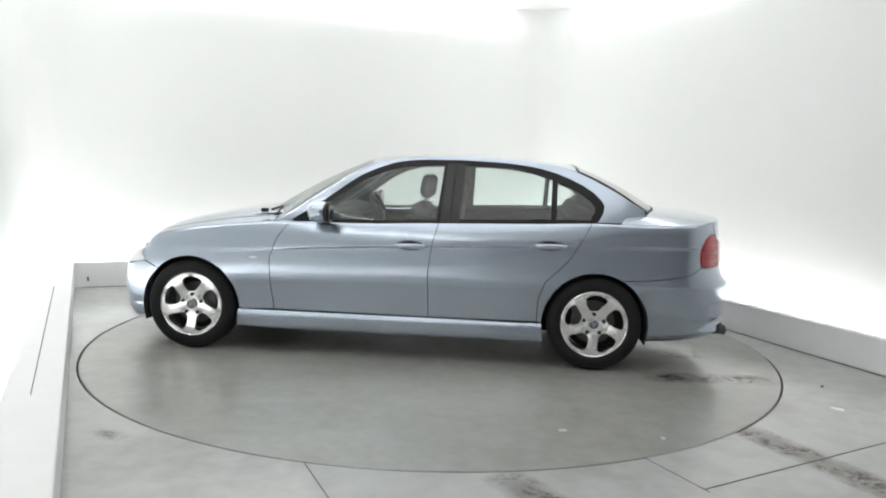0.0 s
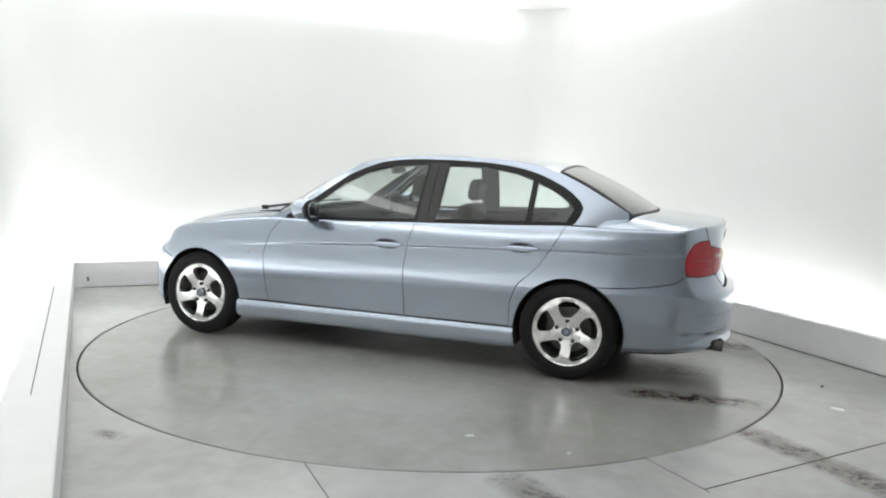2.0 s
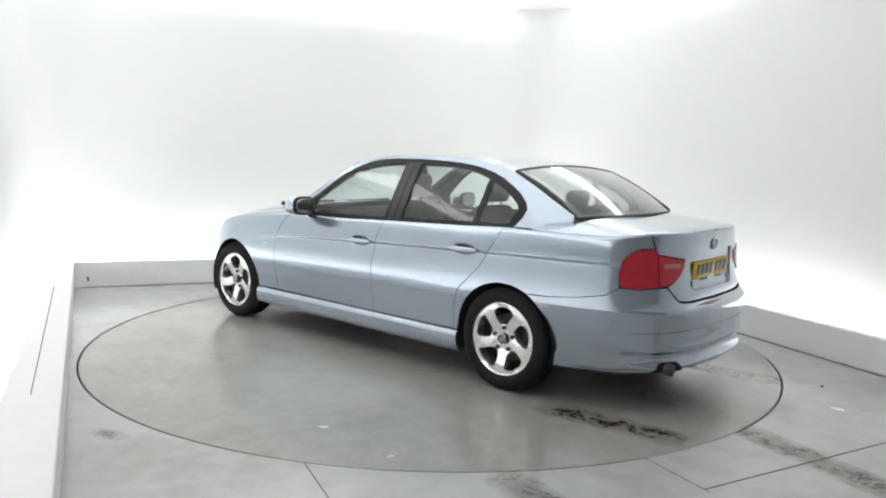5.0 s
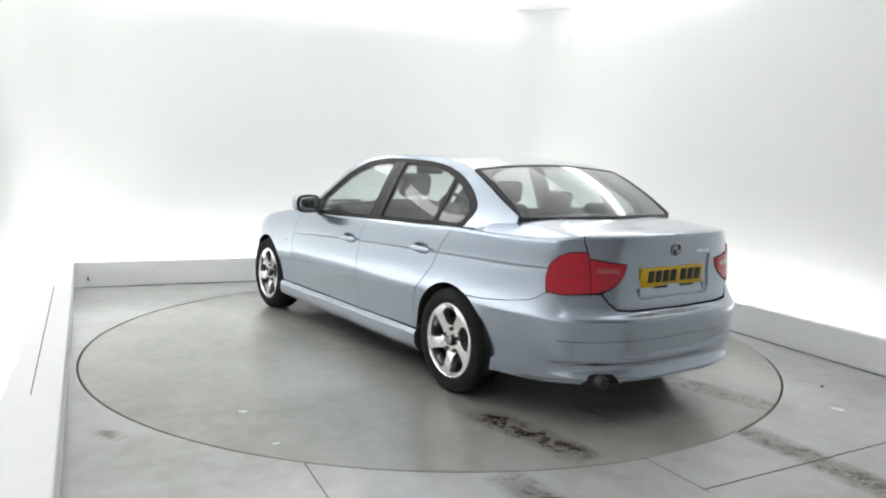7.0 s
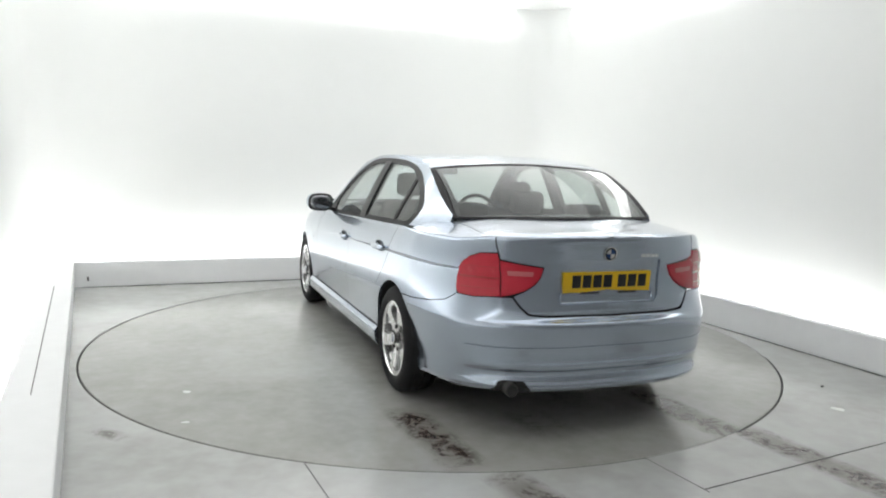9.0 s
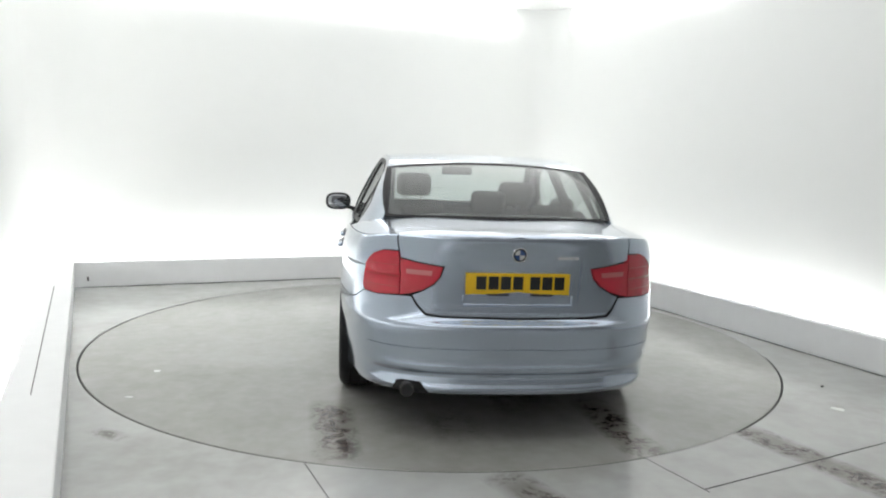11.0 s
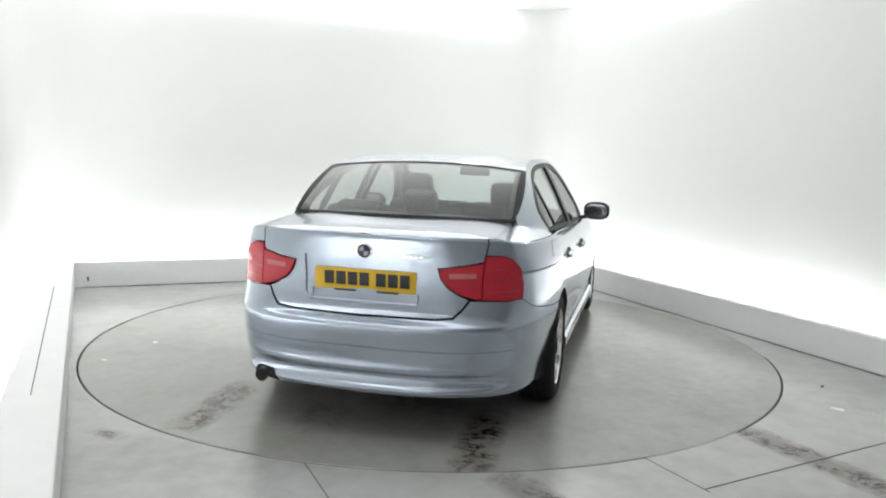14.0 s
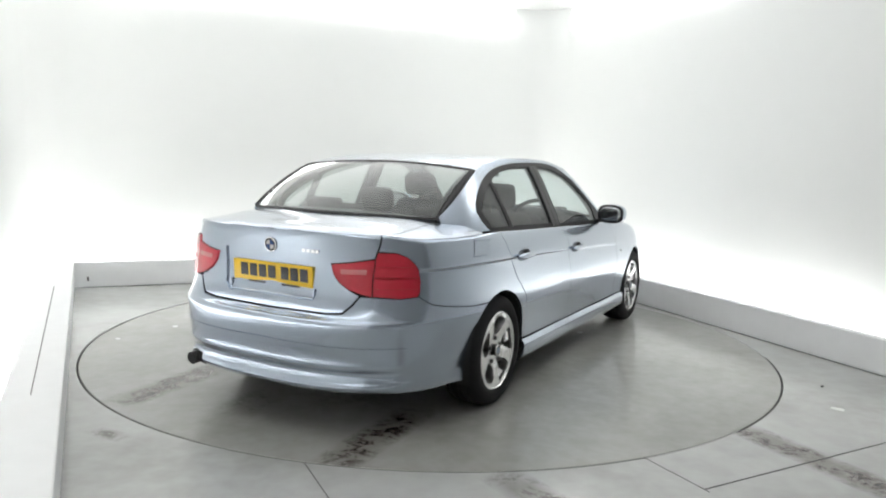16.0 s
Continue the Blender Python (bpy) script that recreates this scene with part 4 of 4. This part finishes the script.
    cx, cz = along_path([(-1.71, 1.060), (-1.70, 1.066), (-1.58, 1.135), (-1.45, 1.208), (-1.33, 1.268), (-1.25, 1.300)])
    for sd in both:
        part("rear_window_seal", strip(lambda t: rear_screen(1, t), lambda t: glass_side(cx(t), cz(t)), sd), M_TRIM, car, "black rubber seal beside the rear window")
    for path in ([(-1, .968), (1, .968), (1, 1), (-1, 1)], [(-1, 0), (1, 0), (1, .022), (-1, .022)], [(.978, .022), (1, .022), (1, .968), (.978, .968)], [(-1, .022), (-.978, .022), (-.978, .968), (-1, .968)]):
        bm = bmesh.new()
        skin(bm, path, rear_screen, us=[i * .1 for i in range(-9, 10)], vs=[i * .1 for i in range(1, 10)], gap=0, thick=.005, out=.005, flip=True)
        part("rear_window_seal", bm, M_TRIM, car, "black rubber seal beside the rear window")
    ax, az = along_path([(.80, .918), (.68, .975), (.60, 1.022), (.47, 1.108), (.35, 1.20), (.25, 1.268), (.16, 1.319)])
    for sd in both:
        part("front_pillar_edge", strip(lambda t: front_screen(1, t), lambda t: glass_side(ax(t), az(t)), sd, flip=True), M_PAINT, car)
    # cowl, wipers
    part("cowl", solid(("box", .20, 1.36, .03), pose(.90, 0, .935, 0, 6, 0), bevel=.01), M_TRIM, car, "black plastic cowl")
    for y0 in (.50, -.15):
        bm = solid(("box", .014, .56, .016), pose(.865, y0, .985, 0, 0, 6), bevel=.003)
        add(bm, solid(("box", .05, .03, .03), pose(.90, y0 + .24, .975), bevel=.006))
        part("wiper", bm, M_TRIM, car, "black windscreen wiper")
    # tailpipe
    bm = solid(("tube", .034, .16), pose(-2.228, .535, .257, 0, 86, 0))
    part("tailpipe", bm, M_DISC_STEEL, car, "dull steel tailpipe")
    # black disc on the closed pipe end, for the shade inside it
    part("tailpipe_mouth", solid(("tube", .028, .004), pose(-2.3095, .535, .2515, 0, 86, 0)), M_BLACK, car)
    # dark inner shell and underbody
    bm = bmesh.new()
    ns, nz = 110, 14
    for sd in both:
        rows = []
        for i in range(ns + 1):
            s = S_TAIL + (S_NOSE - S_TAIL) * i / ns
            row = []
            for j in range(nz + 1):
                z = .19 + (BELT(s) - .05 - .19) * j / nz
                x, y, z = lower(s, z)
                row.append(bm.verts.new((x * .972, sd * max(0, y - .045), z)))
            rows.append(row)
        for i in range(ns):
            for j in range(nz):
                ring = (rows[i][j], rows[i + 1][j], rows[i + 1][j + 1], rows[i][j + 1])
                c = sum((v.co for v in ring), Vector()) / 4
                if min(math.hypot(c.x - 1.38, c.z - .308), math.hypot(c.x + 1.38, c.z - .308)) > .37:
                    bm.faces.new(ring)
    part("inner_shell", bm, M_SHADE, car, "dark inner body")
    part("underbody", solid(("box", 3.7, 1.1, .03), pose(-.1, 0, .20)), M_SHADE, car, "black underbody")
    part("cabin_floor", solid(("box", 2.6, 1.5, .03), pose(-.35, 0, .42)), M_SHADE, car)
    part("parcel_shelf", solid(("box", .62, 1.28, .03), pose(-1.49, 0, .985), bevel=.008), M_SEAT, car, "dark rear parcel shelf")
    # seats
    for y, x0, z0 in ((.37, -.20, 1.170), (-.37, -.385, 1.125)):
        seat = part("front_seat", solid(("box", .50, .50, .16), pose(x0 + .42, y, .55, 0, -6, 0), bevel=.05), M_SEAT, car, "dark cloth front seat")
        bm = solid(("box", .13, .46, .54), pose(x0 + .10, y, z0 - .375, 0, -16, 0), bevel=.06)
        for o in (.20, -.20):
            add(bm, solid(("box", .10, .07, .42), pose(x0 + .145, y + o, z0 - .40, 0, -16, 0), bevel=.03))
        part("seat_back", bm, M_SEAT, seat)
        part("headrest", solid(("box", .10, .26, .175), pose(x0, y, z0, 0, -10, 0), bevel=.048), M_SEAT, seat)
        for o in (.06, -.06):
            part("headrest_post", solid(("tube", .007, .10), pose(x0 + .015, y + o, z0 - .105, 0, -10, 0)), M_STEEL, seat)
    bench = part("rear_bench", solid(("box", .50, 1.28, .18), pose(-.92, 0, .55, 0, -6, 0), bevel=.05), M_SEAT, car, "dark cloth rear bench")
    part("bench_back", solid(("box", .14, 1.26, .56), pose(-1.22, 0, .80, 0, -20, 0), bevel=.05), M_SEAT, bench)
    for y, z, w, h in ((.40, 1.055, .26, .10), (0, 1.115, .21, .14), (-.40, 1.055, .26, .10)):
        part("headrest", solid(("box", .09, w, h), pose(-1.33, y, z, 0, -14, 0), bevel=.035), M_SEAT, bench)
    # dashboard and wheel (right-hand drive)
    bm = solid(("box", .42, 1.36, .20), pose(.62, 0, .84, 0, 8, 0), bevel=.05)
    add(bm, solid(("ball", .16, .20, .07), pose(.50, -.37, .93)))
    part("dashboard", bm, M_SEAT, car, "black moulded dashboard")
    bm = solid(("ring", .18, .016), pose(.28, -.37, .90, 0, -66, 0))
    add(bm, solid(("ball", .06, .07, .03), pose(.29, -.37, .90, 0, -66, 0)))
    add(bm, solid(("box", .03, .34, .02), pose(.29, -.37, .90, 0, -66, 0), bevel=.005))
    part("steering_wheel", bm, M_TRIM, car, "black steering wheel")
    bm = solid(("box", .03, .24, .065), pose(.16, 0, 1.275, 0, 12, 0), bevel=.012)
    part("interior_mirror", bm, M_TRIM, car, "black interior mirror")
    # wheels
    first = build_wheel(car)
    spots = [pose(1.38, .856, .312), pose(-1.38, .842, .312), pose(1.38, -.856, .312, 0, 0, 180), pose(-1.38, -.842, .312, 0, 0, 180)]
    first.matrix_basis = spots[0]
    for m in spots[1:]:
        copy_thing(first, m)
    return car

car = build_car()


def motions():
    """The turntable goes round at an even pace and carries the car."""
    rows = [(k, 117.31 - 7.085 * (k - 8)) for k in range(17)]
    walk(turntable, [(t, pose(0, 0, 0, 0, 0, a)) for t, a in rows])
    walk(car, [(t, pose(0, 0, 0, 0, 0, a) @ pose(0.241, -0.198, 0)) for t, a in rows])


motions()
